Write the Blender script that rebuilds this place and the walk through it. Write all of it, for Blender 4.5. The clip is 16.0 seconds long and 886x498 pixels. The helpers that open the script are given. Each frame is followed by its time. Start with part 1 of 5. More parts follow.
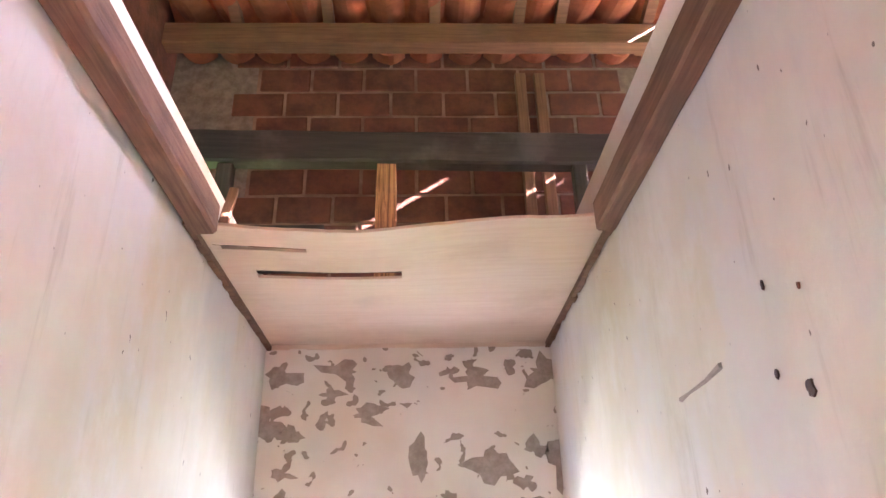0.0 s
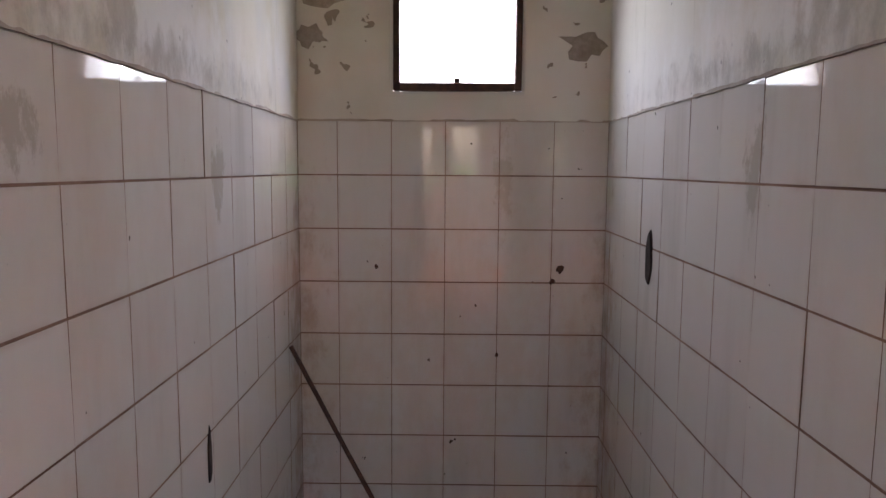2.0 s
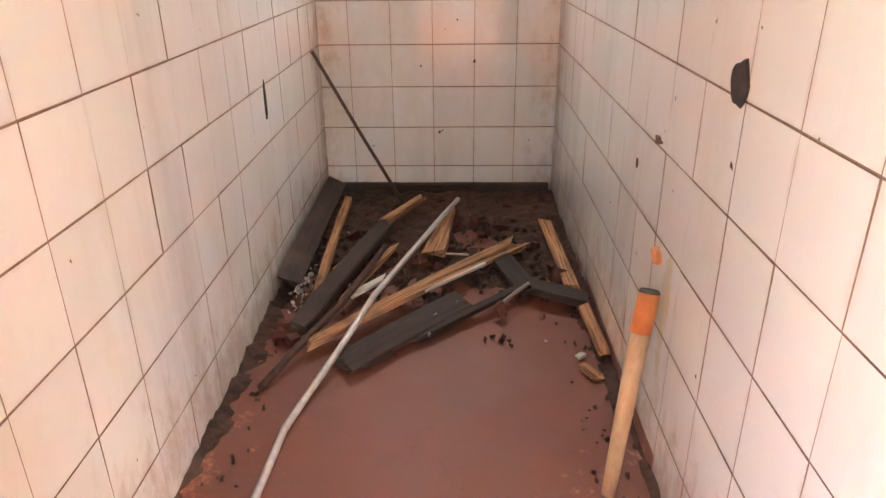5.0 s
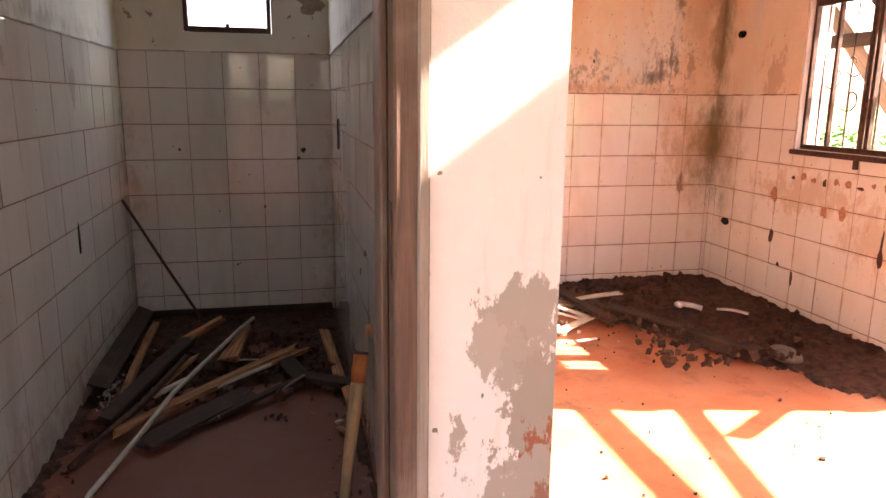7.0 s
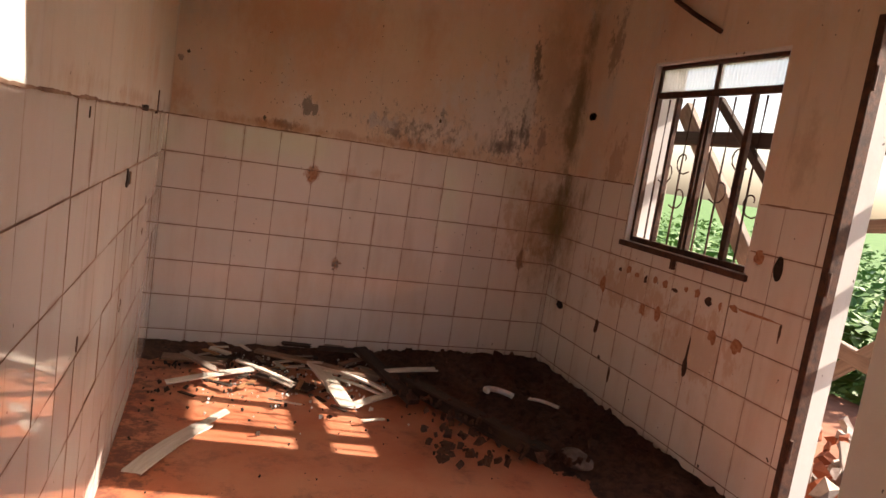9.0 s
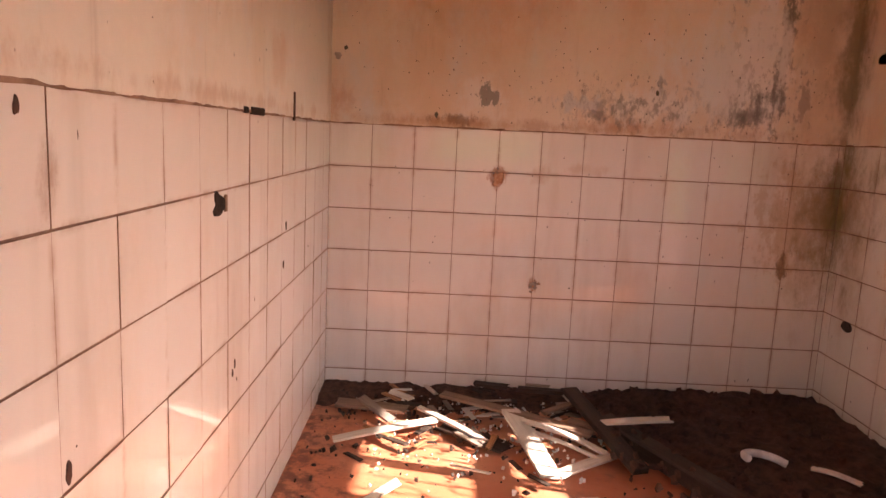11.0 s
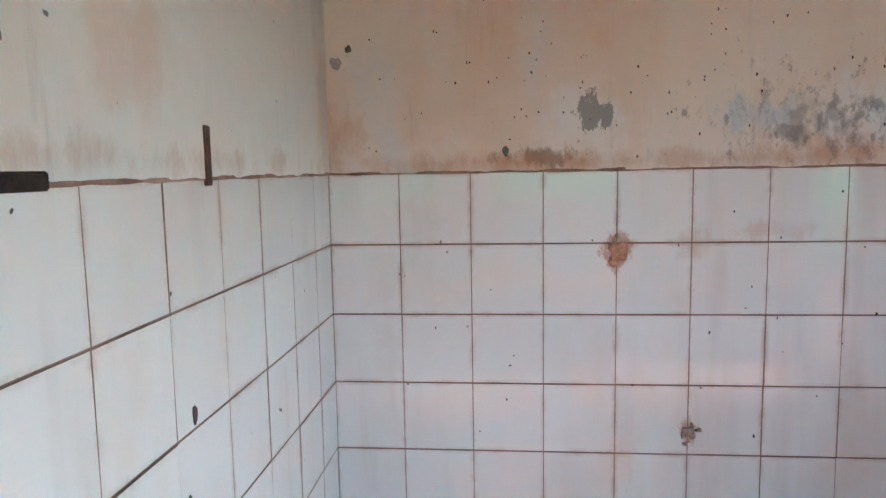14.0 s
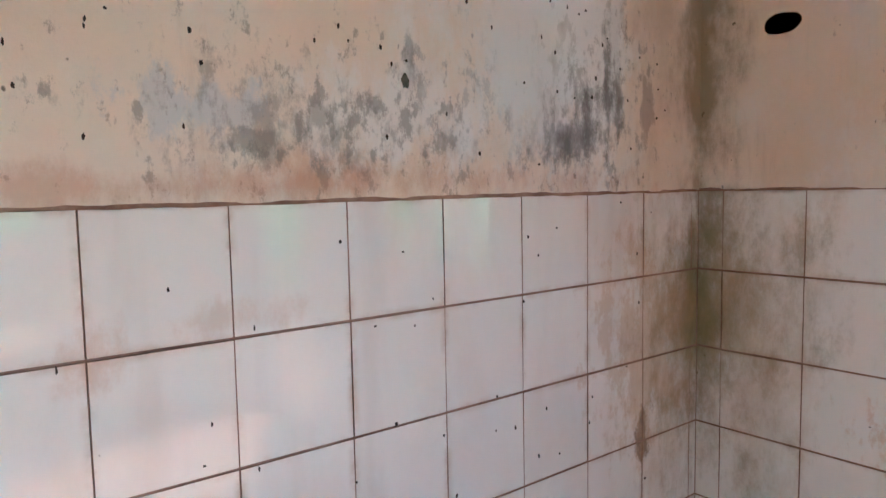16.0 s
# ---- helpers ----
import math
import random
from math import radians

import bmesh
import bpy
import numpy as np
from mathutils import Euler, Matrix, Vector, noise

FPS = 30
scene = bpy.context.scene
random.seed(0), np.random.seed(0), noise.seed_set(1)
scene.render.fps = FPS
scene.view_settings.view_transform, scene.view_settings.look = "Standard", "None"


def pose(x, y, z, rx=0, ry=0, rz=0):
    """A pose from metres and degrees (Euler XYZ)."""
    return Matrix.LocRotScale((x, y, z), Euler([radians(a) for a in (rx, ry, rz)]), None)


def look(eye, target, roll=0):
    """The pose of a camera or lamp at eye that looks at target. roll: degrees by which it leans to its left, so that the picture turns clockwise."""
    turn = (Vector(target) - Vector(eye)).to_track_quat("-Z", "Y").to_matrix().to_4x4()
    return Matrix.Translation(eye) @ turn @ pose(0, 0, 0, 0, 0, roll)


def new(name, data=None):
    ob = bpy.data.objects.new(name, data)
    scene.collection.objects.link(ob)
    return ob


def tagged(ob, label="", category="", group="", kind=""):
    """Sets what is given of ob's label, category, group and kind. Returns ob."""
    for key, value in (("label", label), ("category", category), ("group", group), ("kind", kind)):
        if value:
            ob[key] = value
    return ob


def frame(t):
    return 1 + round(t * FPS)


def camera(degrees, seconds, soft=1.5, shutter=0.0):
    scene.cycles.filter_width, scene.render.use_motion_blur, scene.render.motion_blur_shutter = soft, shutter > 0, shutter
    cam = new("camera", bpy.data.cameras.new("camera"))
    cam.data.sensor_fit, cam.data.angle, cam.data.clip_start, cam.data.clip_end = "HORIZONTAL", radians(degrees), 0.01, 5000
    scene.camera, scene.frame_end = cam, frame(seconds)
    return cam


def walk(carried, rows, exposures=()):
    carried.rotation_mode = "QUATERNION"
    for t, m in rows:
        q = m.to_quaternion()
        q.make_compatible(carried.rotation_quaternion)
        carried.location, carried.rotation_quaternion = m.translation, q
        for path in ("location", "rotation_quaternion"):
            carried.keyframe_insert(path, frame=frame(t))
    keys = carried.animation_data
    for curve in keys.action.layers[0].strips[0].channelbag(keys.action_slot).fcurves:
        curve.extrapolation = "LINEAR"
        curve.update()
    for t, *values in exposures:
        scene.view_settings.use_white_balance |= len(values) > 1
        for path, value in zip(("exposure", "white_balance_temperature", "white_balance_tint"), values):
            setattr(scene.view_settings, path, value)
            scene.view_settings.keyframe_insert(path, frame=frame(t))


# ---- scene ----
cam = camera(64.9, 16.0)
PATH = [
    (0, (-0.685, -2.747, 1.800), (-0.613, -0.943, 2.659), -1.5),
    (0.5, (-0.721, -2.677, 1.680), (-0.713, -0.791, 2.346), -0.5),
    (1, (-0.745, -2.635, 1.549), (-0.697, -0.677, 1.953), 0.7),
    (1.5, (-0.719, -2.629, 1.401), (-0.708, -0.629, 1.402), 2.0),
    (1.8, (-0.735, -2.617, 1.351), (-0.764, -0.624, 1.187), 1.3),
    (2, (-0.733, -2.647, 1.325), (-0.751, -0.66, 1.096), 0.4),
    (2.5, (-0.763, -2.698, 1.245), (-0.644, -0.746, 0.828), 3.6),
    (3, (-0.746, -2.787, 1.179), (-0.676, -0.875, 0.597), 1.5),
    (3.5, (-0.689, -2.979, 1.135), (-0.696, -1.114, 0.415), 1.4),
    (4, (-0.682, -3.102, 1.120), (-0.739, -1.306, 0.243), -0.5),
    (6.3, (-0.542, -4.131, 1.181), (-0.523, -2.215, 0.609), -0.9),
    (6.5, (-0.557, -4.213, 1.181), (-0.402, -2.291, 0.652), -0.5),
    (7, (-0.410, -4.278, 1.247), (0.017, -2.369, 0.830), 0.6),
    (7.5, (-0.225, -4.416, 1.304), (0.361, -2.532, 0.976), 5.9),
    (8, (-0.128, -4.447, 1.314), (0.598, -2.595, 1.101), 5.1),
    (8.5, (0.076, -4.318, 1.295), (0.761, -2.458, 1.033), 7.2),
    (8.7, (0.16, -4.227, 1.293), (0.842, -2.364, 1.038), 8.5),
    (11, (0.546, -3.321, 1.255), (0.553, -1.347, 0.938), 2.7),
    (11.5, (0.577, -3.085, 1.289), (0.338, -1.115, 1.039), 4.4),
    (12, (0.525, -2.852, 1.27), (-0.021, -0.942, 1.028), 1.0),
    (12.5, (0.446, -2.614, 1.272), (0.160, -0.643, 1.085), 1.4),
    (13, (0.429, -2.439, 1.288), (0.194, -0.463, 1.081), 0.3),
    (13.5, (0.496, -2.185, 1.303), (0.175, -0.220, 1.116), -1.6),
    (14, (0.505, -1.937, 1.308), (0.317, 0.041, 1.082), -1.0),
    (14.5, (0.462, -1.612, 1.34), (0.771, 0.357, 1.179), 0.7),
    (15, (0.506, -1.402, 1.346), (1.118, 0.49, 1.134), -2.3),
    (15.5, (0.672, -1.153, 1.319), (1.668, 0.579, 1.21), -2.9),
    (16, (0.816, -0.997, 1.316), (2.046, 0.57, 1.144), -1.1),
]
EXPOSURES = [(0, 6.2, 6500, 44), (0.7, 5.25, 6500, 42), (1.0, 5.0, 6300, 40), (1.5, 4.2, 6500, 32), (2.0, 4.25, 7000, 32), (2.5, 4.75, 9000, 32), (3.0, 5.6, 8000, 34), (4.2, 6.0, 8000, 30),
             (6.3, 5.05, 8800, 32), (6.7, 4.5, 8600, 32), (7.0, 3.75, 7700, 30), (7.5, 2.45, 8400, 40), (8.0, 1.65, 7600, 26), (8.7, 1.5, 7100, 18), (10.8, 2.5, 7100, 28), (11.5, 2.6, 7300, 24),
             (12.0, 2.6, 5100, 10), (12.5, 2.8, 4150, -14), (14.0, 3.0, 3980, -18), (14.5, 3.15, 5000, -8), (15.0, 3.25, 4180, -17), (16, 3.35, 4080, -18)]
walk(cam, [(t, look(eye, target, roll)) for t, eye, target, roll in PATH], EXPOSURES)

# ---- sky, sun ----
SUN = Vector((-1.38, 0.29, -1.0))
world = bpy.data.worlds.new("world")
scene.world = world
world.use_nodes = True
wn = world.node_tree.nodes
sky = wn.new("ShaderNodeTexSky")
sky.sky_type = "NISHITA"
sky.sun_disc = False
sky.sun_elevation = math.atan2(1.0, math.hypot(1.38, 0.29))
sky.sun_rotation = math.atan2(1.38, -0.29)
sky.dust_density = 3.0
world.node_tree.links.new(sky.outputs[0], wn["Background"].inputs[0])
wn["Background"].inputs[1].default_value = 0.13
sun = new("sun", bpy.data.lights.new("sun", "SUN"))
sun.data.energy = 5.0
sun.data.angle = radians(0.5)
sun.data.color = (1.0, 0.93, 0.82)
sun.matrix_world = look((0, 0, 12), Vector((0, 0, 12)) + SUN)


# the sky's light in the opening of the pantry window
glow = new("sky_light", bpy.data.lights.new("sky_light", "AREA"))
glow.data.shape, glow.data.size, glow.data.size_y = "RECTANGLE", 0.44, 0.36
glow.data.energy = 0.65
glow.data.color = (0.74, 0.88, 1.0)
glow.matrix_world = look((-0.708, 0.10, 1.83), (-0.708, -0.6, 0.95))
YG = -3.28


# ---- materials ----
class Mat:
    """A node material under construction, with world-position textures."""

    def __init__(self, name, rough=0.8, metal=0.0, spec=0.4):
        self.m = bpy.data.materials.new(name)
        self.m.use_nodes = True
        self.n, self.l = self.m.node_tree.nodes, self.m.node_tree.links
        self.b = self.n["Principled BSDF"]
        self.b.inputs["Roughness"].default_value = rough
        self.b.inputs["Metallic"].default_value = metal
        self.b.inputs["Specular IOR Level"].default_value = spec
        self.pos = self.n.new("ShaderNodeNewGeometry").outputs["Position"]

    def add(self, kind):
        return self.n.new(kind)

    def local(self):
        self.pos = self.add("ShaderNodeTexCoord").outputs["Object"]
        return self

    def vec(self, scale=(1, 1, 1), shift=(0, 0, 0)):
        k = self.add("ShaderNodeMapping")
        k.inputs["Scale"].default_value = scale
        k.inputs["Location"].default_value = shift
        self.l.new(self.pos, k.inputs["Vector"])
        return k.outputs[0]

    def noise(self, scale, detail=4.0, rough=0.55, stretch=(1, 1, 1), shift=(0, 0, 0), distort=0.0):
        k = self.add("ShaderNodeTexNoise")
        k.inputs["Scale"].default_value = scale
        k.inputs["Detail"].default_value = detail
        k.inputs["Roughness"].default_value = rough
        k.inputs["Distortion"].default_value = distort
        self.l.new(self.vec(stretch, shift), k.inputs["Vector"])
        return k.outputs["Fac"]

    def wave(self, scale, distort, stretch):
        k = self.add("ShaderNodeTexWave")
        k.inputs["Scale"].default_value = scale
        k.inputs["Distortion"].default_value = distort
        k.inputs["Detail"].default_value = 3.0
        self.l.new(self.vec(stretch), k.inputs["Vector"])
        return k.outputs["Fac"]

    def step(self, fac, lo, hi):
        k = self.add("ShaderNodeMapRange")
        k.interpolation_type = "SMOOTHSTEP"
        k.inputs["From Min"].default_value = lo
        k.inputs["From Max"].default_value = hi
        self.l.new(fac, k.inputs["Value"])
        return k.outputs[0]

    def math(self, op, a, b):
        k = self.add("ShaderNodeMath")
        k.operation = op
        for i, v in enumerate((a, b)):
            if isinstance(v, (int, float)):
                k.inputs[i].default_value = v
            else:
                self.l.new(v, k.inputs[i])
        return k.outputs[0]

    def mix(self, fac, a, b, kind="MIX"):
        k = self.add("ShaderNodeMix")
        k.data_type = "RGBA"
        k.blend_type = kind
        for sock, v in ((k.inputs[0], fac), (k.inputs[6], a), (k.inputs[7], b)):
            if isinstance(v, (int, float)):
                sock.default_value = v
            elif isinstance(v, tuple):
                sock.default_value = (*v, 1)
            else:
                self.l.new(v, sock)
        return k.outputs[2]

    def blob(self, at, radii, edge=0.35, pull=0.24, scale=14.0):
        """A ragged tint round one place: thick noise that fades outwards."""
        k = self.add("ShaderNodeVectorMath")
        k.operation = "LENGTH"
        self.l.new(self.vec(tuple(1 / r for r in radii), tuple(-a / r for a, r in zip(at, radii))), k.inputs[0])
        away = self.math("MULTIPLY", self.math("SUBTRACT", 1.0, k.outputs["Value"]), pull)
        f = self.math("ADD", self.noise(scale, 7, 0.72, (1, 1, 0.55), (at[0], at[1], at[2])), away)
        return self.step(f, 0.56 - 0.12 * edge, 0.56 + 0.22 * edge)

    def random(self):
        return self.add("ShaderNodeObjectInfo").outputs["Random"]

    def height(self, axis="Z"):
        k = self.add("ShaderNodeSeparateXYZ")
        self.l.new(self.pos, k.inputs[0])
        return k.outputs[axis]

    def colour(self, c):
        if isinstance(c, tuple):
            self.b.inputs["Base Color"].default_value = (*c, 1)
        else:
            self.l.new(c, self.b.inputs["Base Color"])
        return self

    def rough(self, fac, lo, hi):
        k = self.add("ShaderNodeMapRange")
        k.inputs["To Min"].default_value = lo
        k.inputs["To Max"].default_value = hi
        self.l.new(fac, k.inputs["Value"])
        self.l.new(k.outputs[0], self.b.inputs["Roughness"])
        return self

    def bump(self, fac, strength=0.3, dist=0.01):
        k = self.add("ShaderNodeBump")
        k.inputs["Strength"].default_value = strength
        k.inputs["Distance"].default_value = dist
        self.l.new(fac, k.inputs["Height"])
        self.l.new(k.outputs[0], self.b.inputs["Normal"])
        return self


def plaster(name, base, warm, grey, warm_at=0.5, grey_at=0.6, dark=(0.12, 0.11, 0.09), marks=()):
    """Old limewash: warm damp stains, grey washed zones running down, fly specks."""
    k = Mat(name, 0.85)
    c = k.mix(k.step(k.noise(1.3, 5, 0.6, (1, 1, 0.6)), warm_at - 0.16, warm_at + 0.2), base, warm)
    c = k.mix(k.step(k.noise(2.1, 6, 0.65, (1, 1, 0.55), (4, 1, 2)), grey_at, grey_at + 0.16), c, grey)
    c = k.mix(k.step(k.noise(9, 6, 0.7, (1, 1, 0.25), (1, 7, 0)), 0.66, 0.8), c, dark)
    c = k.mix(k.step(k.noise(38, 2, 0.5, (1, 1, 0.7), (3, 3, 3)), 0.735, 0.765), c, (0.07, 0.05, 0.04))
    c = k.mix(k.math("MULTIPLY", k.step(k.noise(16, 6, 0.7, (1, 1, 0.1), (2, 9, 4)), 0.56, 0.75), 0.35), c, tuple(v * 0.45 for v in warm))
    c = k.mix(k.math("MULTIPLY", k.step(k.noise(5, 7, 0.75, (1, 1, 0.7), (8, 3, 1)), 0.5, 0.68), 0.4), c, tuple(min(0.78, v * 1.18) for v in grey))
    c = k.mix(k.math("MULTIPLY", k.noise(26, 5, 0.7), 0.35), c, tuple(v * 0.72 for v in base))
    for at, radii, tint, much, *edge in marks:
        m = k.blob(at, radii, *edge)
        c = k.mix(k.math("MULTIPLY", m, much), c, tint)
    k.colour(c)
    return k.bump(k.noise(60, 6, 0.7), 0.25, 0.004).m


def peeling(name):
    """White limewash that has flaked off in patches and left grey-brown render."""
    k = Mat(name, 0.88)
    white = k.mix(k.step(k.noise(1.6, 5), 0.4, 0.7), (0.70, 0.68, 0.63), (0.60, 0.56, 0.49))
    z = k.height()
    up = k.math("MULTIPLY", k.math("SUBTRACT", z, 1.5), 0.085)
    side = k.math("MULTIPLY", k.math("ABSOLUTE", k.math("ADD", k.height("X"), 0.72), 0.0), 0.05)
    f = k.math("ADD", k.math("ADD", k.noise(14.5, 2.5, 0.5, (1, 1, 1.15), (2.3, 0, 0.7), 0.4), up), side)
    mask = k.step(f, 0.70, 0.714)
    bare = k.mix(k.noise(30, 5), (0.25, 0.205, 0.165), (0.36, 0.31, 0.26))
    k.colour(k.mix(mask, white, bare))
    return k.bump(k.math("SUBTRACT", k.math("MULTIPLY", k.noise(70, 5), 0.3), mask), 0.5, 0.003).m


def tile_glaze(name, base, stain, warm=0.45, marks=(), creep=0.6):
    k = Mat(name, 0.12, 0, 0.5)
    c = k.mix(k.math("MULTIPLY", k.random(), 0.6), base, tuple(v * 0.9 for v in base))
    dirt = k.noise(2.2, 6, 0.65, (1, 1, 0.5))
    c = k.mix(k.math("MULTIPLY", k.step(dirt, 0.45, 0.75), warm), c, stain)
    runs = k.noise(5, 4, 0.6, (1, 1, 0.15), (5, 2, 0))
    c = k.mix(k.math("MULTIPLY", k.step(runs, 0.5, 0.85), 0.4), c, tuple(v * 0.55 for v in stain))
    c = k.mix(k.step(k.noise(34, 2, 0.5, (1, 1, 0.8), (1, 5, 2)), 0.75, 0.775), c, (0.08, 0.06, 0.05))
    # grime that creeps in from the joints
    sep = k.add("ShaderNodeSeparateXYZ")
    k.l.new(k.add("ShaderNodeTexCoord").outputs["Object"], sep.inputs[0])
    rim = k.math("MAXIMUM", k.math("ABSOLUTE", sep.outputs["X"], 0.0), k.math("ABSOLUTE", sep.outputs["Z"], 0.0))
    grime = k.math("MULTIPLY", k.step(rim, 0.084, 0.101), k.step(k.noise(7, 5, 0.7, (1, 1, 1), (6, 2, 3)), 0.42, 0.68))
    c = k.mix(k.math("MULTIPLY", grime, creep), c, tuple(v * f for v, f in zip(stain, (0.62, 0.5, 0.42))))
    for at, radii, tint, much, *edge in marks:
        c = k.mix(k.math("MULTIPLY", k.blob(at, radii, *edge), much), c, tint)
    k.colour(c)
    k.rough(k.noise(2.5, 3, 0.5), 0.02, 0.075)
    return k.bump(k.noise(9, 2), 0.03, 0.004).m


def simple(name, a, b, scale=12, rough=0.8, metal=0.0, bump=0.3, stretch=(1, 1, 1), dist=0.006):
    k = Mat(name, rough, metal)
    f = k.noise(scale, 6, 0.65, stretch)
    k.colour(k.mix(k.step(f, 0.3, 0.72), a, b))
    return k.bump(k.noise(scale * 4, 5, 0.7, stretch), bump, dist).m


def timber(name, a, b, rough=0.75, dirt=(0.05, 0.035, 0.025), amount=0.5, stretch=(0.35, 7, 7), bands=(0.3, 0.7)):
    """Sawn wood with the grain along the local x axis, or where stretch is smallest."""
    k = Mat(name, rough).local()
    grain = k.noise(10, 6, 0.7, stretch, distort=0.6)
    c = k.mix(k.step(grain, *bands), a, b)
    c = k.mix(k.math("MULTIPLY", k.step(k.noise(4, 5, 0.6), 0.5, 0.7), amount), c, dirt)
    k.colour(k.mix(k.math("MULTIPLY", k.random(), 0.35), c, tuple(v * 0.6 for v in a)))
    return k.bump(grain, 0.5, 0.004).m


PLASTER_A = plaster("limewash_pantry", (0.70, 0.68, 0.63), (0.55, 0.50, 0.36), (0.60, 0.60, 0.58), 0.52, 0.50, (0.36, 0.32, 0.26), [
    ((-1.297, -1.3, 1.60), (0.1, 0.6, 0.14), (0.76, 0.77, 0.76), 0.6, 1.0, 0.3, 7), ((-0.15, -1.3, 1.60), (0.1, 0.6, 0.14), (0.76, 0.77, 0.76), 0.6, 1.0, 0.3, 7),
    ((-1.297, -1.3, 1.54), (0.1, 0.8, 0.05), (0.34, 0.32, 0.28), 0.7, 0.9, 0.15, 16), ((-0.15, -1.3, 1.54), (0.1, 0.8, 0.05), (0.34, 0.32, 0.28), 0.7, 0.9, 0.15, 16),
    ((-1.297, -1.45, 1.6), (0.1, 0.10, 0.09), (0.34, 0.31, 0.25), 0.6, 0.5, 0.2, 12), ((-1.297, -1.75, 1.62), (0.1, 0.09, 0.12), (0.36, 0.32, 0.25), 0.5, 0.5, 0.2, 12),
    ((-0.15, -1.5, 1.62), (0.1, 0.10, 0.12), (0.36, 0.32, 0.26), 0.5, 0.5, 0.2, 12), ((-0.15, -1.3, 1.9), (0.1, 0.05, 0.35), (0.42, 0.38, 0.28), 0.4, 0.9, 0.2)])
PLASTER_B = plaster("limewash_kitchen", (0.70, 0.60, 0.49), (0.60, 0.42, 0.27), (0.58, 0.57, 0.55), 0.52, 0.55, (0.20, 0.18, 0.16), [
    ((2.09, 0, 1.75), (0.045, 0.3, 0.42), (0.10, 0.10, 0.09), 0.85), ((1.86, 0, 1.55), (0.16, 0.3, 0.25), (0.55, 0.55, 0.54), 0.7),
    ((1.83, 0, 1.41), (0.09, 0.3, 0.05), (0.13, 0.13, 0.12), 0.6, 0.8, 0.16, 24), ((1.62, 0, 1.40), (0.06, 0.3, 0.04), (0.14, 0.13, 0.12), 0.6, 0.8, 0.14, 26),
    ((1.53, 0, 1.53), (0.018, 0.3, 0.08), (0.09, 0.08, 0.07), 0.8), ((1.16, 0, 1.44), (0.13, 0.3, 0.06), (0.50, 0.50, 0.50), 0.8),
    ((1.24, 0, 1.39), (0.07, 0.3, 0.03), (0.16, 0.15, 0.14), 0.6), ((1.42, 0, 1.35), (0.22, 0.3, 0.05), (0.44, 0.23, 0.12), 0.5, 0.9, 0.2),
    ((0.52, 0, 1.325), (0.25, 0.3, 0.03), (0.45, 0.24, 0.10), 0.65, 0.9, 0.2), ((0.03, 0, 1.42), (0.09, 0.3, 0.10), (0.46, 0.25, 0.14), 0.5, 0.9, 0.2),
    ((0.72, 0, 1.44), (0.15, 0.3, 0.12), (0.67, 0.65, 0.62), 0.6, 0.7, 0.3, 10), ((0.735, 0, 1.455), (0.055, 0.3, 0.06), (0.27, 0.25, 0.22), 1.0, 0.08, 0.3, 20),
    # first two: brown-green, denser towards the corner at x 2.43
    ((2.43, 0, 1.7), (0.10, 0.12, 0.8), (0.15, 0.12, 0.055), 0.75, 1.0, 0.3, 8), ((2.25, 0, 1.9), (0.16, 0.3, 0.6), (0.34, 0.26, 0.17), 0.5, 1.0, 0.3, 6), ((2.0, 0, 1.65), (0.15, 0.3, 0.36), (0.72, 0.72, 0.71), 0.8, 0.6, 0.5, 8), ((1.95, 0, 1.55), (0.16, 0.3, 0.25), (0.20, 0.19, 0.17), 0.6, 0.25, 0.05, 30), ((1.5, 0, 1.44), (0.26, 0.3, 0.11), (0.68, 0.67, 0.65), 0.6, 0.6, 0.3, 11), ((1.5, 0, 1.42), (0.3, 0.3, 0.10), (0.17, 0.16, 0.14), 0.6, 0.25, 0.06, 30), ((2.06, 0, 1.55), (0.02, 0.3, 0.16), (0.10, 0.095, 0.085), 0.8, 0.5, 0.2, 18), ((1.93, 0, 1.40), (0.09, 0.3, 0.04), (0.11, 0.10, 0.09), 0.75, 0.5, 0.2, 26), ((2.43, -0.35, 2.1), (0.3, 0.09, 0.25), (0.16, 0.12, 0.07), 0.6),
    ((2.43, -1.9, 1.5), (0.3, 0.08, 0.2), (0.34, 0.22, 0.14), 0.4, 0.9), ((2.43, -0.55, 1.4), (0.3, 0.12, 0.2), (0.34, 0.20, 0.11), 0.5),
    ((1.95, 0, 1.42), (0.10, 0.3, 0.05), (0.14, 0.14, 0.13), 0.7), ((1.75, 0, 1.62), (0.25, 0.3, 0.3), (0.64, 0.64, 0.63), 0.85, 0.9, 0.3, 6), ((0.7, 0, 1.95), (0.7, 0.3, 0.28), (0.56, 0.33, 0.18), 0.6, 1.0, 0.28, 4), ((2.0, 0, 1.45), (0.12, 0.3, 0.12), (0.16, 0.15, 0.14), 0.6, 0.5, 0.12, 26), ((1.3, 0, 1.42), (0.2, 0.3, 0.1), (0.2, 0.18, 0.16), 0.55, 0.5, 0.12, 26), ((0.6, 0, 1.34), (0.12, 0.3, 0.03), (0.16, 0.09, 0.05), 0.7, 0.5, 0.2, 22), ((2.20, 0, 1.5), (0.03, 0.3, 0.12), (0.22, 0.18, 0.15), 0.6), ((1.99, 0, 1.46), (0.02, 0.3, 0.10), (0.12, 0.11, 0.10), 0.7),
    ((1.97, 0, 1.85), (0.10, 0.3, 0.40), (0.66, 0.66, 0.65), 0.7, 1.0, 0.3, 6), ((1.1, 0, 1.325), (1.2, 0.3, 0.035), (0.40, 0.21, 0.12), 0.5, 0.8, 0.22, 10)])
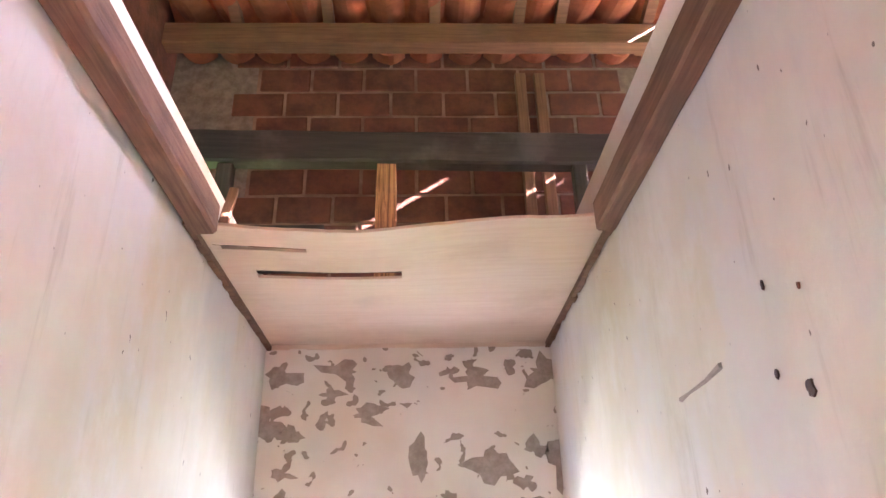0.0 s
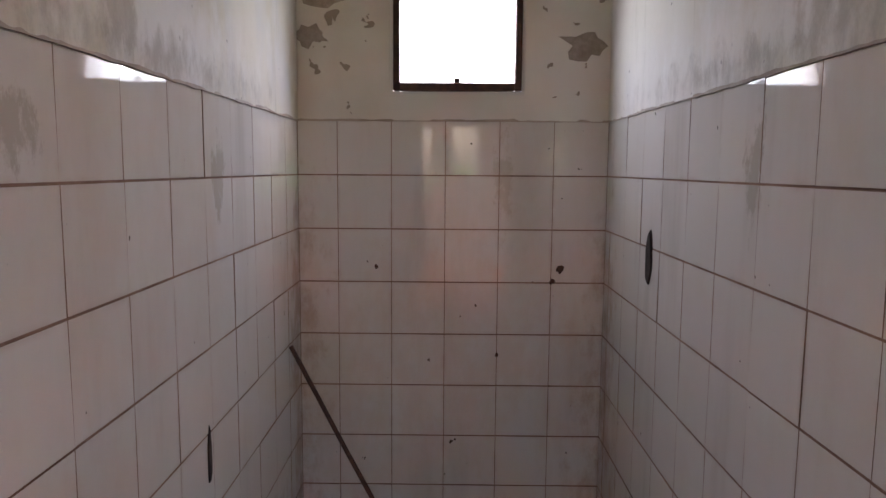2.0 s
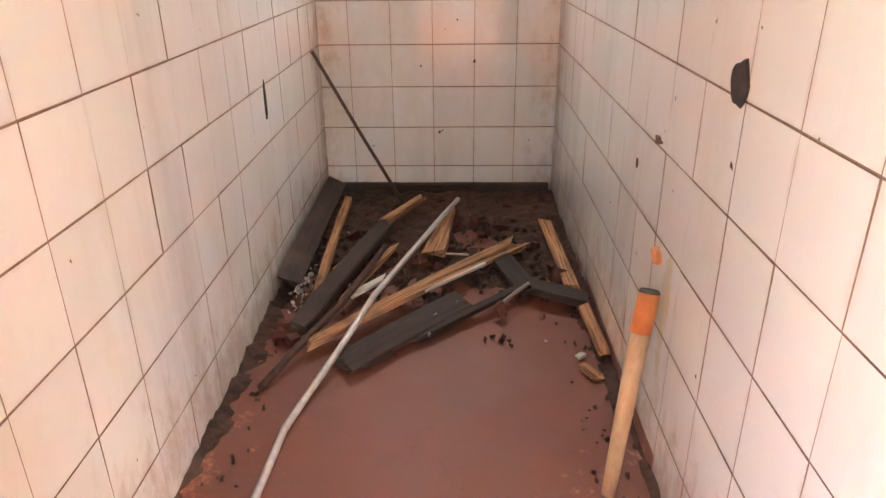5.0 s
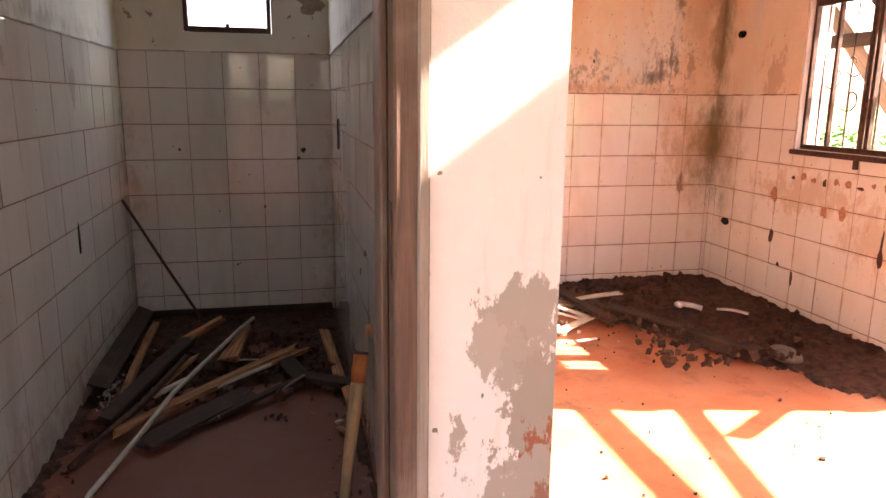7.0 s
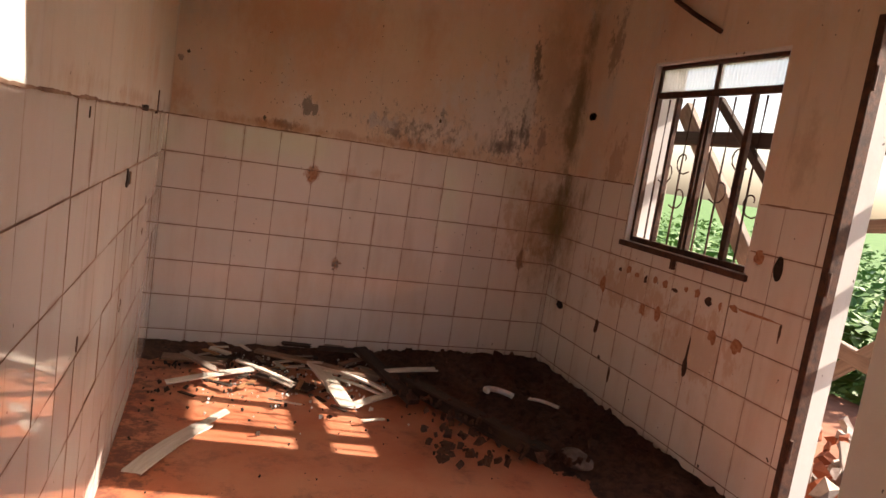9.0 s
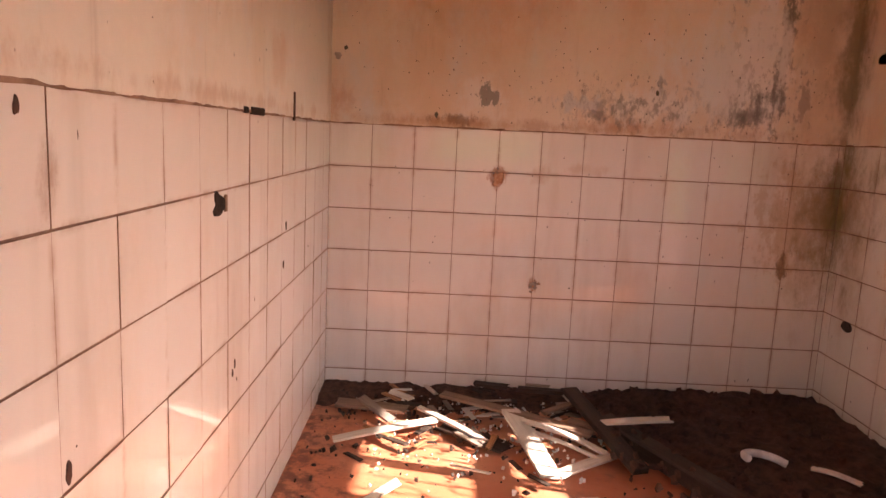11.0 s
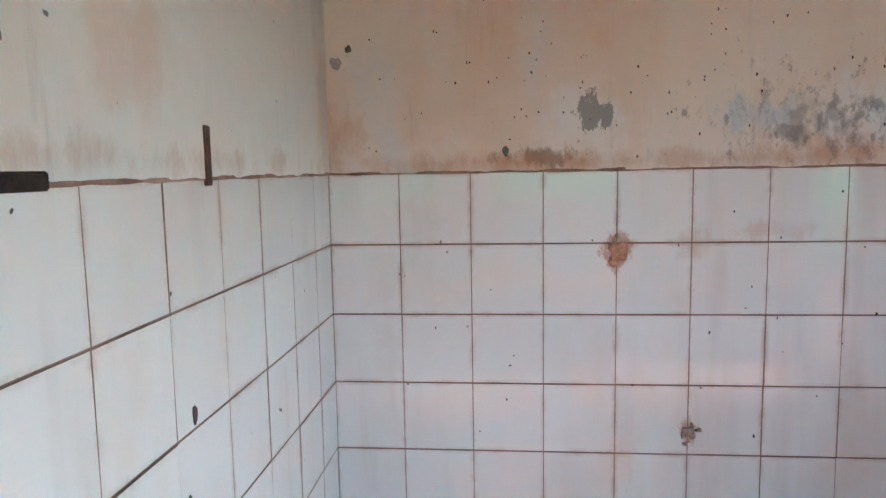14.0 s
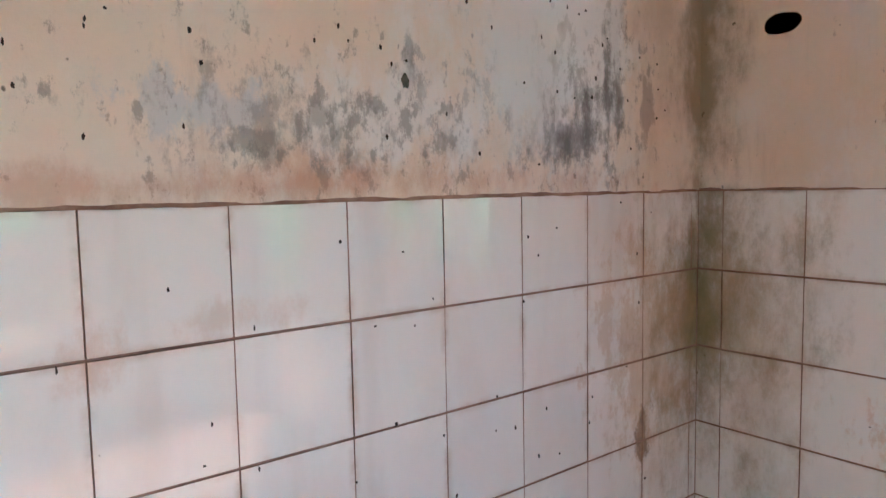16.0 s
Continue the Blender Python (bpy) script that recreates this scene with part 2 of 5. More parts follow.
PLASTER_C = plaster("limewash_partition", (0.72, 0.67, 0.60), (0.64, 0.50, 0.38), (0.64, 0.63, 0.61), 0.58, 0.5, (0.34, 0.29, 0.24), [
    ((0, -1.0, 1.5), (0.3, 0.12, 0.1), (0.60, 0.40, 0.28), 0.5, 0.9, 0.3, 6), ((0, -1.6, 1.33), (0.3, 1.5, 0.03), (0.42, 0.25, 0.16), 0.45, 0.8, 0.2, 10),
    ((0, -0.05, 1.5), (0.3, 0.10, 0.3), (0.48, 0.32, 0.21), 0.45, 0.9, 0.3, 7)])
PLASTER_P = plaster("limewash_hall", (0.74, 0.71, 0.65), (0.66, 0.60, 0.50), (0.66, 0.65, 0.63), 0.9, 0.2, (0.4, 0.36, 0.3), [
    ((-0.06, YG, 0.90), (0.09, 0.3, 0.10), (0.33, 0.29, 0.25), 1.0, 0.08, 0.3, 16), ((-0.03, YG, 0.74), (0.075, 0.3, 0.16), (0.30, 0.26, 0.22), 1.0, 0.08, 0.3, 16),
    ((-0.11, YG, 0.88), (0.04, 0.3, 0.06), (0.36, 0.32, 0.28), 1.0, 0.08, 0.3, 16), ((-0.02, YG, 0.66), (0.045, 0.3, 0.11), (0.28, 0.10, 0.06), 1.0, 0.08, 0.3, 16),
    ((-0.10, YG, 0.36), (0.24, 0.3, 0.38), (0.33, 0.29, 0.25), 1.0, 0.1, 0.45, 12), ((-0.015, YG, 0.45), (0.05, 0.3, 0.2), (0.24, 0.10, 0.06), 0.9, 0.2, 0.3, 14)])
PEEL = peeling("flaked_limewash")
GLAZE_A = tile_glaze("white_glaze_pantry", (0.66, 0.64, 0.61), (0.52, 0.42, 0.32), 0.45, [
    # brown tints towards the corners, the floor line and the end wall's middle
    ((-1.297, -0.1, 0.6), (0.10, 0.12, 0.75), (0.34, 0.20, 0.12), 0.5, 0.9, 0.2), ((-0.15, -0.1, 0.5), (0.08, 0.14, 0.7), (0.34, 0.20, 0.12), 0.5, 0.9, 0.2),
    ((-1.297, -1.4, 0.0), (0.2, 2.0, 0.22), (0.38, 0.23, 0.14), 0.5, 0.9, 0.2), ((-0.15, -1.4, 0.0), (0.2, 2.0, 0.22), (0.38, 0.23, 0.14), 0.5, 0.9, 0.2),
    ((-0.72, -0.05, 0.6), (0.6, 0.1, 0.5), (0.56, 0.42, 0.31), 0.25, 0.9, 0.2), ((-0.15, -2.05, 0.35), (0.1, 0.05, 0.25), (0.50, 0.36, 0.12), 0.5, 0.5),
    ((-1.297, -1.75, 1.38), (0.1, 0.06, 0.06), (0.30, 0.26, 0.2), 0.5), ((-0.15, -1.3, 1.32), (0.1, 0.05, 0.12), (0.32, 0.28, 0.22), 0.5),
    ((-1.297, -0.95, 1.3), (0.1, 0.05, 0.12), (0.34, 0.29, 0.22), 0.5), ((-0.15, -2.0, 1.3), (0.1, 0.06, 0.10), (0.32, 0.26, 0.16), 0.5),
    ((-0.53, -0.05, 1.3), (0.05, 0.1, 0.2), (0.40, 0.34, 0.26), 0.45)], 0.3)
GLAZE_B = tile_glaze("white_glaze_kitchen", (0.74, 0.70, 0.66), (0.62, 0.46, 0.34), 0.45, [
    # brown tints, denser towards the corner at x 2.43
    ((2.40, 0, 0.95), (0.07, 0.3, 0.32), (0.24, 0.17, 0.09), 0.45, 0.8), ((2.43, -0.03, 0.95), (0.3, 0.06, 0.40), (0.22, 0.16, 0.08), 0.5, 0.8),
    ((2.2, 0, 0.72), (0.05, 0.3, 0.07), (0.12, 0.07, 0.04), 0.8), ((0.8, 0, 1.08), (0.045, 0.3, 0.06), (0.42, 0.21, 0.12), 0.8),
    ((1.0, 0, 0.57), (0.04, 0.3, 0.05), (0.38, 0.20, 0.12), 0.7), ((1.0, 0, 1.10), (0.05, 0.3, 0.05), (0.52, 0.33, 0.23), 0.5, 0.9),
    ((0.0, -2.355, 1.18), (0.3, 0.03, 0.06), (0.33, 0.20, 0.14), 0.5, 0.9, 0.2), ((2.43, -0.9, 0.75), (0.3, 0.5, 0.14), (0.52, 0.33, 0.20), 0.55),
    ((2.43, -1.5, 0.6), (0.3, 0.35, 0.22), (0.54, 0.35, 0.22), 0.5), ((2.2, 0, 0.95), (0.2, 0.3, 0.3), (0.48, 0.33, 0.20), 0.5),
    ((1.2, 0, 1.13), (0.12, 0.3, 0.035), (0.50, 0.31, 0.21), 0.4, 0.9), ((2.41, 0, 1.0), (0.055, 0.3, 0.42), (0.17, 0.14, 0.06), 0.65, 0.8, 0.28, 9), ((2.43, -0.02, 1.0), (0.3, 0.06, 0.42), (0.17, 0.14, 0.06), 0.65, 0.8, 0.28, 9), ((2.30, 0, 0.9), (0.16, 0.3, 0.5), (0.40, 0.28, 0.16), 0.38, 0.9, 0.25, 7), ((2.43, -0.18, 0.9), (0.3, 0.18, 0.5), (0.40, 0.28, 0.16), 0.38, 0.9, 0.25, 7)])
BEAD = simple("bead_mortar", (0.15, 0.075, 0.048), (0.36, 0.24, 0.17), 9, 0.95)
MORTAR = simple("dirty_mortar", (0.15, 0.085, 0.06), (0.30, 0.19, 0.14), 7, 0.95)
RENDER = simple("bare_cement", (0.26, 0.22, 0.19), (0.40, 0.36, 0.32), 14, 0.95, 0, 0.6)
BRICK = simple("fired_brick", (0.075, 0.03, 0.022), (0.17, 0.062, 0.04), 9, 0.92, 0, 0.6)
BRICKJOINT = simple("brick_joint", (0.15, 0.11, 0.09), (0.26, 0.21, 0.18), 20, 0.95, 0, 0.5)
BARE = simple("bare_grey_render", (0.27, 0.225, 0.19), (0.38, 0.33, 0.285), 30, 0.92, 0, 0.5)
BEAD_PALE = simple("pale_bead_mortar", (0.30, 0.25, 0.21), (0.48, 0.42, 0.36), 9, 0.95)
CLAY = simple("fresh_clay", (0.52, 0.19, 0.08), (0.62, 0.28, 0.14), 20, 0.9)
ROOFTILE = simple("roof_clay", (0.22, 0.07, 0.035), (0.36, 0.125, 0.06), 7, 0.9, 0, 0.4)
SOIL = simple("dark_debris_soil", (0.05, 0.027, 0.019), (0.15, 0.078, 0.052), 22, 0.95, 0, 1.0, dist=0.02)
RUST = simple("rusty_iron", (0.05, 0.03, 0.025), (0.12, 0.055, 0.035), 30, 0.7, 0.3, 0.4)
SOOT = simple("grey_mould_spot", (0.16, 0.13, 0.11), (0.34, 0.29, 0.25), 60, 0.95)
RUSTSTAIN = simple("rust_stain", (0.32, 0.14, 0.07), (0.48, 0.27, 0.17), 60, 0.9)
# near-black that paints the shade inside holes; chips and fly specks use it too
HOLE_SHADE_SPECK = simple("hole_shade_and_specks", (0.012, 0.009, 0.007), (0.04, 0.025, 0.02), 50, 1.0)
MOULD = simple("black_mould", (0.05, 0.05, 0.035), (0.16, 0.14, 0.10), 30, 0.95)
WOOD_PALE = timber("pale_split_wood", (0.52, 0.26, 0.12), (0.13, 0.052, 0.024), 0.75, (0.06, 0.032, 0.02), 0.75, (0.35, 9, 9), (0.42, 0.62))
WOOD_WHITE = timber("white_painted_board", (0.72, 0.68, 0.60), (0.55, 0.49, 0.41), 0.6, (0.25, 0.17, 0.11), 0.45)
WOOD_DARK = timber("dark_wet_wood", (0.055, 0.032, 0.021), (0.024, 0.014, 0.010), 0.75, (0.12, 0.075, 0.05), 0.35)
WOOD_FRAME = timber("weathered_frame_wood", (0.14, 0.082, 0.058), (0.075, 0.043, 0.03), 0.65, (0.26, 0.21, 0.17), 0.4, (7, 7, 0.35))
WOOD_EDGE = timber("grey_frame_edge", (0.30, 0.25, 0.21), (0.20, 0.16, 0.13), 0.8, (0.4, 0.36, 0.32), 0.4, (7, 7, 0.35))
WOOD_POLE = timber("peeled_pole_wood", (0.60, 0.42, 0.25), (0.46, 0.29, 0.15), 0.7, (0.3, 0.18, 0.1), 0.3, (7, 7, 0.35))
WOOD_GREY = timber("grey_weathered_wood", (0.34, 0.28, 0.23), (0.22, 0.17, 0.14), 0.8)
WOOD_BROWN = timber("dirty_bare_board", (0.30, 0.20, 0.14), (0.19, 0.12, 0.08), 0.8, (0.08, 0.05, 0.035), 0.5)
WOOD_ROOF = timber("roof_timber", (0.24, 0.13, 0.075), (0.13, 0.068, 0.04), 0.8, (0.06, 0.04, 0.03), 0.4)
WOOD_CHAR = timber("charred_timber", (0.06, 0.05, 0.045), (0.03, 0.026, 0.024), 0.85, (0.3, 0.27, 0.25), 0.25)
LINING = timber("ceiling_board", (0.70, 0.57, 0.44), (0.64, 0.50, 0.37), 0.6, (0.45, 0.32, 0.22), 0.3)
GALV = simple("galvanised_steel", (0.42, 0.40, 0.37), (0.58, 0.55, 0.51), 25, 0.5, 0.2, 0.1)
PVC = simple("white_plastic", (0.72, 0.72, 0.70), (0.55, 0.50, 0.45), 18, 0.45, 0, 0.05)
LEAF = simple("crop_leaf", (0.045, 0.12, 0.02), (0.09, 0.19, 0.035), 3, 0.6, 0, 0.1)
FIELD = simple("crop_field", (0.05, 0.13, 0.025), (0.10, 0.20, 0.045), 1.4, 0.9, 0, 0.5)
EARTH = simple("red_earth", (0.22, 0.085, 0.045), (0.32, 0.14, 0.08), 5, 0.95, 0, 0.6)

fl = Mat("red_cement_floor", 0.55)
fc = fl.mix(fl.step(fl.noise(1.6, 6, 0.6), 0.35, 0.7), (0.48, 0.155, 0.075), (0.56, 0.25, 0.145))
fc = fl.mix(fl.math("MULTIPLY", fl.step(fl.noise(6, 6, 0.7), 0.5, 0.72), 0.6), fc, (0.17, 0.08, 0.055))
fc = fl.mix(fl.step(fl.noise(30, 4, 0.6), 0.66, 0.74), fc, (0.10, 0.06, 0.045))
# darker red-brown across the pantry floor
fc = fl.mix(fl.math("MULTIPLY", fl.blob((-0.72, -1.3, 0), (0.95, 2.1, 0.5), 0.5, 0.6), 0.88), fc, (0.155, 0.056, 0.036))
fl.colour(fc).rough(fl.noise(5, 4), 0.4, 0.75)
FLOOR = fl.bump(fl.noise(45, 6, 0.7), 0.25, 0.005).m

gl = Mat("fluted_glass", 0.35, 0, 0.5)
clear, milk, both = gl.add("ShaderNodeBsdfTransparent"), gl.add("ShaderNodeBsdfTranslucent"), gl.add("ShaderNodeMixShader")
clear.inputs[0].default_value = (0.86, 0.88, 0.88, 1)
both.inputs[0].default_value = 0.35
gl.l.new(clear.outputs[0], both.inputs[1])
gl.l.new(milk.outputs[0], both.inputs[2])
gl.l.new(both.outputs[0], gl.n["Material Output"].inputs["Surface"])
GLASS = gl.m


# ---- mesh helpers ----
def mesh(name, bm, mat, smooth=False):
    me = bpy.data.meshes.new(name)
    bmesh.ops.recalc_face_normals(bm, faces=bm.faces)
    for f in bm.faces:
        f.smooth = smooth
    bm.to_mesh(me)
    bm.free()
    me.materials.append(mat)
    return me


def part(name, bm, mat, parent=None, label="", smooth=False):
    ob = new(name, mesh(name, bm, mat, smooth))
    ob.parent = parent
    return tagged(ob, label)


def thing(name, label, category, at=(0, 0, 0), group="", kind=""):
    ob = new(name)
    ob.location = at
    ob.empty_display_size = 0.1
    return tagged(ob, label, category, group, kind)


def add_box(bm, lo, hi, bevel=0.0):
    vs = [bm.verts.new((x, y, z)) for x in (lo[0], hi[0]) for y in (lo[1], hi[1]) for z in (lo[2], hi[2])]
    fs = [bm.faces.new([vs[i] for i in q]) for q in ((0, 1, 3, 2), (4, 6, 7, 5), (0, 4, 5, 1), (2, 3, 7, 6), (0, 2, 6, 4), (1, 5, 7, 3))]
    if bevel:
        es = list({e for f in fs for e in f.edges})
        bmesh.ops.bevel(bm, geom=es, offset=bevel, segments=1, affect="EDGES")
    return vs


def box_mesh(lo, hi, bevel=0.0):
    bm = bmesh.new()
    add_box(bm, lo, hi, bevel)
    return bm


def add_tube(bm, pts, r, sides=8):
    """A round bar through the points."""
    rings = []
    for i, p in enumerate(pts):
        p = Vector(p)
        a = Vector(pts[max(i - 1, 0)])
        b = Vector(pts[min(i + 1, len(pts) - 1)])
        q = (b - a).to_track_quat("Z", "Y")
        rr = r[i] if isinstance(r, (list, tuple)) else r
        rings.append([bm.verts.new(p + q @ Vector((rr * math.cos(2 * math.pi * k / sides), rr * math.sin(2 * math.pi * k / sides), 0))) for k in range(sides)])
    for a, b in zip(rings, rings[1:]):
        for k in range(sides):
            bm.faces.new((a[k], a[(k + 1) % sides], b[(k + 1) % sides], b[k]))
    bm.faces.new(rings[0][::-1])
    bm.faces.new(rings[-1])


def cut(rect, holes):
    """What is left of the rectangle (u0, v0, u1, v1) outside the holes."""
    left = [rect]
    for h0, k0, h1, k1 in holes:
        out = []
        for u0, v0, u1, v1 in left:
            if h0 >= u1 or h1 <= u0 or k0 >= v1 or k1 <= v0:
                out.append((u0, v0, u1, v1))
                continue
            if u0 < h0:
                out.append((u0, v0, h0, v1))
            if h1 < u1:
                out.append((h1, v0, u1, v1))
            a, b = max(u0, h0), min(u1, h1)
            if v0 < k0:
                out.append((a, v0, b, k0))
            if k1 < v1:
                out.append((a, k1, b, v1))
        left = out
    return left


def slab(bm, axis, lo, hi, rect):
    """A box that lies in a wall whose normal is axis, between lo and hi."""
    u0, v0, u1, v1 = rect
    if axis == "x":
        add_box(bm, (lo, u0, v0), (hi, u1, v1))
    else:
        add_box(bm, (u0, lo, v0), (u1, hi, v1))


def wall(name, axis, lo, hi, u0, u1, z0, z1, mat, label, holes=()):
    bm = bmesh.new()
    for r in cut((u0, z0, u1, z1), holes):
        slab(bm, axis, lo, hi, r)
    bmesh.ops.remove_doubles(bm, verts=bm.verts, dist=1e-5)
    ob = part(name, bm, mat)
    return tagged(ob, label, "wall", "", "structure")


def coat(parent, axis, lo, hi, rects, mat, label):
    bm = bmesh.new()
    for r in rects:
        slab(bm, axis, lo, hi, r)
    return part("plaster", bm, mat, parent, label)


def bead(parent, axis, plane, out, u0, u1, z, holes=()):
    """The rough mortar ledge on the tiles' upper edge."""
    bm = bmesh.new()
    n = int(abs(u1 - u0) / 0.012)
    prev = None
    for i in range(n + 1):
        u = u0 + (u1 - u0) * i / n
        if any(a < u < b for a, b in holes):
            prev = None
            continue
        s = 0.7 if z > 1.4 else 0.55
        d = 0.0052 + 0.003 * noise.noise((u * 11, plane, z))
        h0, h1 = z - 0.003 + 0.003 * noise.noise((u * 17, z, plane)), z + s * (0.006 + 0.007 * noise.noise((u * 13, 4, z)) + 0.004 * noise.noise((u * 41, 2, z)))
        ring = [bm.verts.new((plane + out * o, u, v) if axis == "x" else (u, plane + out * o, v)) for o, v in ((-0.004, h0), (d, h0), (d * 0.9, h1), (-0.004, h1))]
        if prev:
            for k in range(4):
                bm.faces.new((prev[k], prev[(k + 1) % 4], ring[(k + 1) % 4], ring[k]))
        prev = ring
    return part("mortar_bead", bm, BEAD_PALE if z > 1.4 else BEAD, parent, "rough mortar ledge")


TILE = 0.2
GAP = 0.0034
JOINT = 0.0012
tile_data = {}


def tile_mesh(w, h, mat):
    key = (round(w, 3), round(h, 3), mat.name)
    if key not in tile_data:
        bm = box_mesh((-w / 2, -0.004, -h / 2), (w / 2, 0.003, h / 2))
        front = [f for f in bm.faces if f.calc_center_median().y < -0.003]
        es = [e for f in front for e in f.edges]
        bmesh.ops.bevel(bm, geom=es, offset=0.0007, segments=1, affect="EDGES")
        for f in bm.faces:
            f.material_index = 0 if f.normal.y < -0.99 else 1
        tile_data[key] = mesh("tile", bm, mat)
        tile_data[key].materials.append(MORTAR)
    return tile_data[key]


def tiles(parent, axis, plane, turn, us, zs, mat, holes=(), missing=()):
    """Glazed tiles, one by one, on the wall plane; turn: the way that the front looks, in degrees about z from -y."""
    for i, (u0, u1) in enumerate(zip(us, us[1:])):
        for j, (z0, z1) in enumerate(zip(zs, zs[1:])):
            if (i, j) in missing:
                continue
            for a, b, c, d in cut((u0, z0, u1, z1), holes):
                w, h = c - a - JOINT, d - b - GAP
                if w < 0.012 or h < 0.012:
                    continue
                ob = new("tile", tile_mesh(w, h, mat))
                u, v = (a + c) / 2, (b + d) / 2
                tilt = random.gauss(0, 0.18)
                off = random.gauss(0, 0.0005)
                at = (plane, u, v) if axis == "x" else (u, plane, v)
                m = pose(*at, 0, 0, turn) @ pose(0, 0.004 + off, 0, tilt, 0, random.gauss(0, 0.18))
                ob.parent = parent
                ob.matrix_world = m


def steps(start, stop, first):
    """Joint places: a cut piece of the given width first, then whole tiles."""
    out = [start]
    d = 1 if stop > start else -1
    u = start + d * first
    while (stop - u) * d > 0.01:
        out.append(u)
        u += d * TILE
    out.append(stop)
    return sorted(out)


# ---- the setting ----
XL, XA, XB, XR = -1.297, -0.15, 0.0, 2.43
YA, YF = -0.05, -3.13
ZA, ZB, ZC = 1.5, 1.3, 2.66
# wall top height, set with the hall ceiling to shape the sun band
TOPW = 3.06
DOOR = (-1.008, -0.222, 2.12)
WIN_A = (-0.955, 1.595, -0.462, 2.012)
WIN_B = (-1.725, 0.985, -0.775, 1.955)
DOOR_B = (-2.93, 0.0, -2.105, 2.02)
# unseen hall opening, added so that sun bounces warm light into the pantry
SUN_HOLE_H = (-7.0, 0.4, -6.0, 2.0)
rows_a = [-0.06] + [ZA - TILE * k for k in range(7, -1, -1)]
rows_b = [0.0] + [ZB - TILE * k for k in range(6, -1, -1)]
LAY = 0.0022

ZP = -0.06
bm = bmesh.new()
add_box(bm, (-3.3, -7.6, -0.13), (XR + 0.15, YF, 0.0))
add_box(bm, (XA, YF, -0.13), (XR + 0.15, 0.15, 0.0))
floor = tagged(part("floor", bm, FLOOR), "worn red cement floor with dust and stains", "floor", "", "structure")
tagged(part("floor_pantry", box_mesh((XL - 0.15, YF, -0.13), (XA, 0.15, ZP)), FLOOR), "darker red cement floor under debris, a step lower", "floor", "", "structure")

# pantry
w = wall("wall_pantry_north", "y", YA + LAY, 0.15, XL - 0.15, XA, -0.12, 4.2, MORTAR, "pantry end wall, white tiles below flaked limewash", [WIN_A])
coat(w, "y", YA - 0.004, YA + LAY, cut((XL, ZA, XA, ZC + 0.1), [WIN_A]), PEEL, "flaked white limewash over grey render")
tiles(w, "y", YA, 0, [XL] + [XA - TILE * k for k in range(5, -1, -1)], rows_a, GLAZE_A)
w = wall("wall_pantry_west", "x", XL - 0.15, XL - LAY, YF, YA + LAY, -0.12, 2.9, MORTAR, "pantry side wall, white tiles below stained limewash")
coat(w, "x", XL - LAY, XL + 0.004, [(YF, ZA, YA, 2.9)], PLASTER_A, "stained white limewash")
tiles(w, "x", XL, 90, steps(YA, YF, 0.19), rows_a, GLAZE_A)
w = wall("wall_partition", "x", XA + LAY, XB - LAY, YF, 0.0, -0.12, 2.9, MORTAR, "partition wall with white tiles on both faces")
coat(w, "x", XA - 0.004, XA + LAY, [(YF, ZA, YA, 2.9)], PLASTER_A, "stained white limewash")
coat(w, "x", XB - LAY, XB + 0.004, [(YF, ZB, 0.0, ZC)], PLASTER_C, "pale cream limewash with faint damp stains")
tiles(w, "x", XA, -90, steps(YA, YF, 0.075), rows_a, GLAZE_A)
tiles(w, "x", XB, 90, steps(0.0, YF, 0.156), rows_b, GLAZE_B)

# kitchen
w = wall("wall_kitchen_north", "y", LAY, 0.15, XA, XR + 0.15, -0.12, 2.9, MORTAR, "kitchen end wall, white tiles below mouldy cream limewash")
coat(w, "y", -0.004, LAY, [(XB, ZB, XR, ZC)], PLASTER_B, "cream limewash with mould and damp stains")
tiles(w, "y", 0, 0, [TILE * k for k in range(13)] + [XR], rows_b, GLAZE_B)
w = wall("wall_kitchen_east", "x", XR + LAY, XR + 0.15, -7.6, LAY, -0.12, TOPW, MORTAR, "outer wall with window and doorway, tiles below limewash", [WIN_B, DOOR_B, SUN_HOLE_H])
coat(w, "x", XR - 0.004, XR + LAY, cut((YF, ZB, 0.0, ZC), [WIN_B, DOOR_B]), PLASTER_B, "cream limewash with damp stains")
coat(w, "x", XR - 0.004, XR + LAY, cut((-7.6, 0.0, YG, TOPW), [SUN_HOLE_H]), PLASTER_P, "white limewash")
tiles(w, "x", XR, -90, steps(0.0, YF, 0.068), rows_b, GLAZE_B, [WIN_B, DOOR_B])

# wall between the hall and both rooms
w = wall("wall_hall_north", "y", YG + 0.004, YF, -3.3, XB, -0.12, 2.9, RENDER, "hall wall round the pantry doorway, limewash breaking off", [(DOOR[0], 0, DOOR[1], DOOR[2])])
coat(w, "y", YG - 0.004, YG + 0.004, cut((-3.3, 0, XB, 2.9), [(DOOR[0], 0, DOOR[1], DOOR[2])]), PLASTER_P, "white limewash, flaking")
w = wall("wall_hall_east_pier", "y", YG, YF, 1.48, XR, -0.12, 2.9, PLASTER_B, "wall beside the wide kitchen opening, stained limewash")
w = wall("wall_lintel", "y", YG, YF, XB, 1.48, 2.35, 2.9, PLASTER_P, "lintel over the wide kitchen opening")
# unseen opening in this wall, added to brighten the hall
w = wall("wall_hall_west", "x", -3.45, -3.3, -7.6, YF, -0.12, 2.9, PLASTER_P, "limewashed hall wall with an added opening for sky light", [(-7.0, 0.3, -4.2, 2.6)])
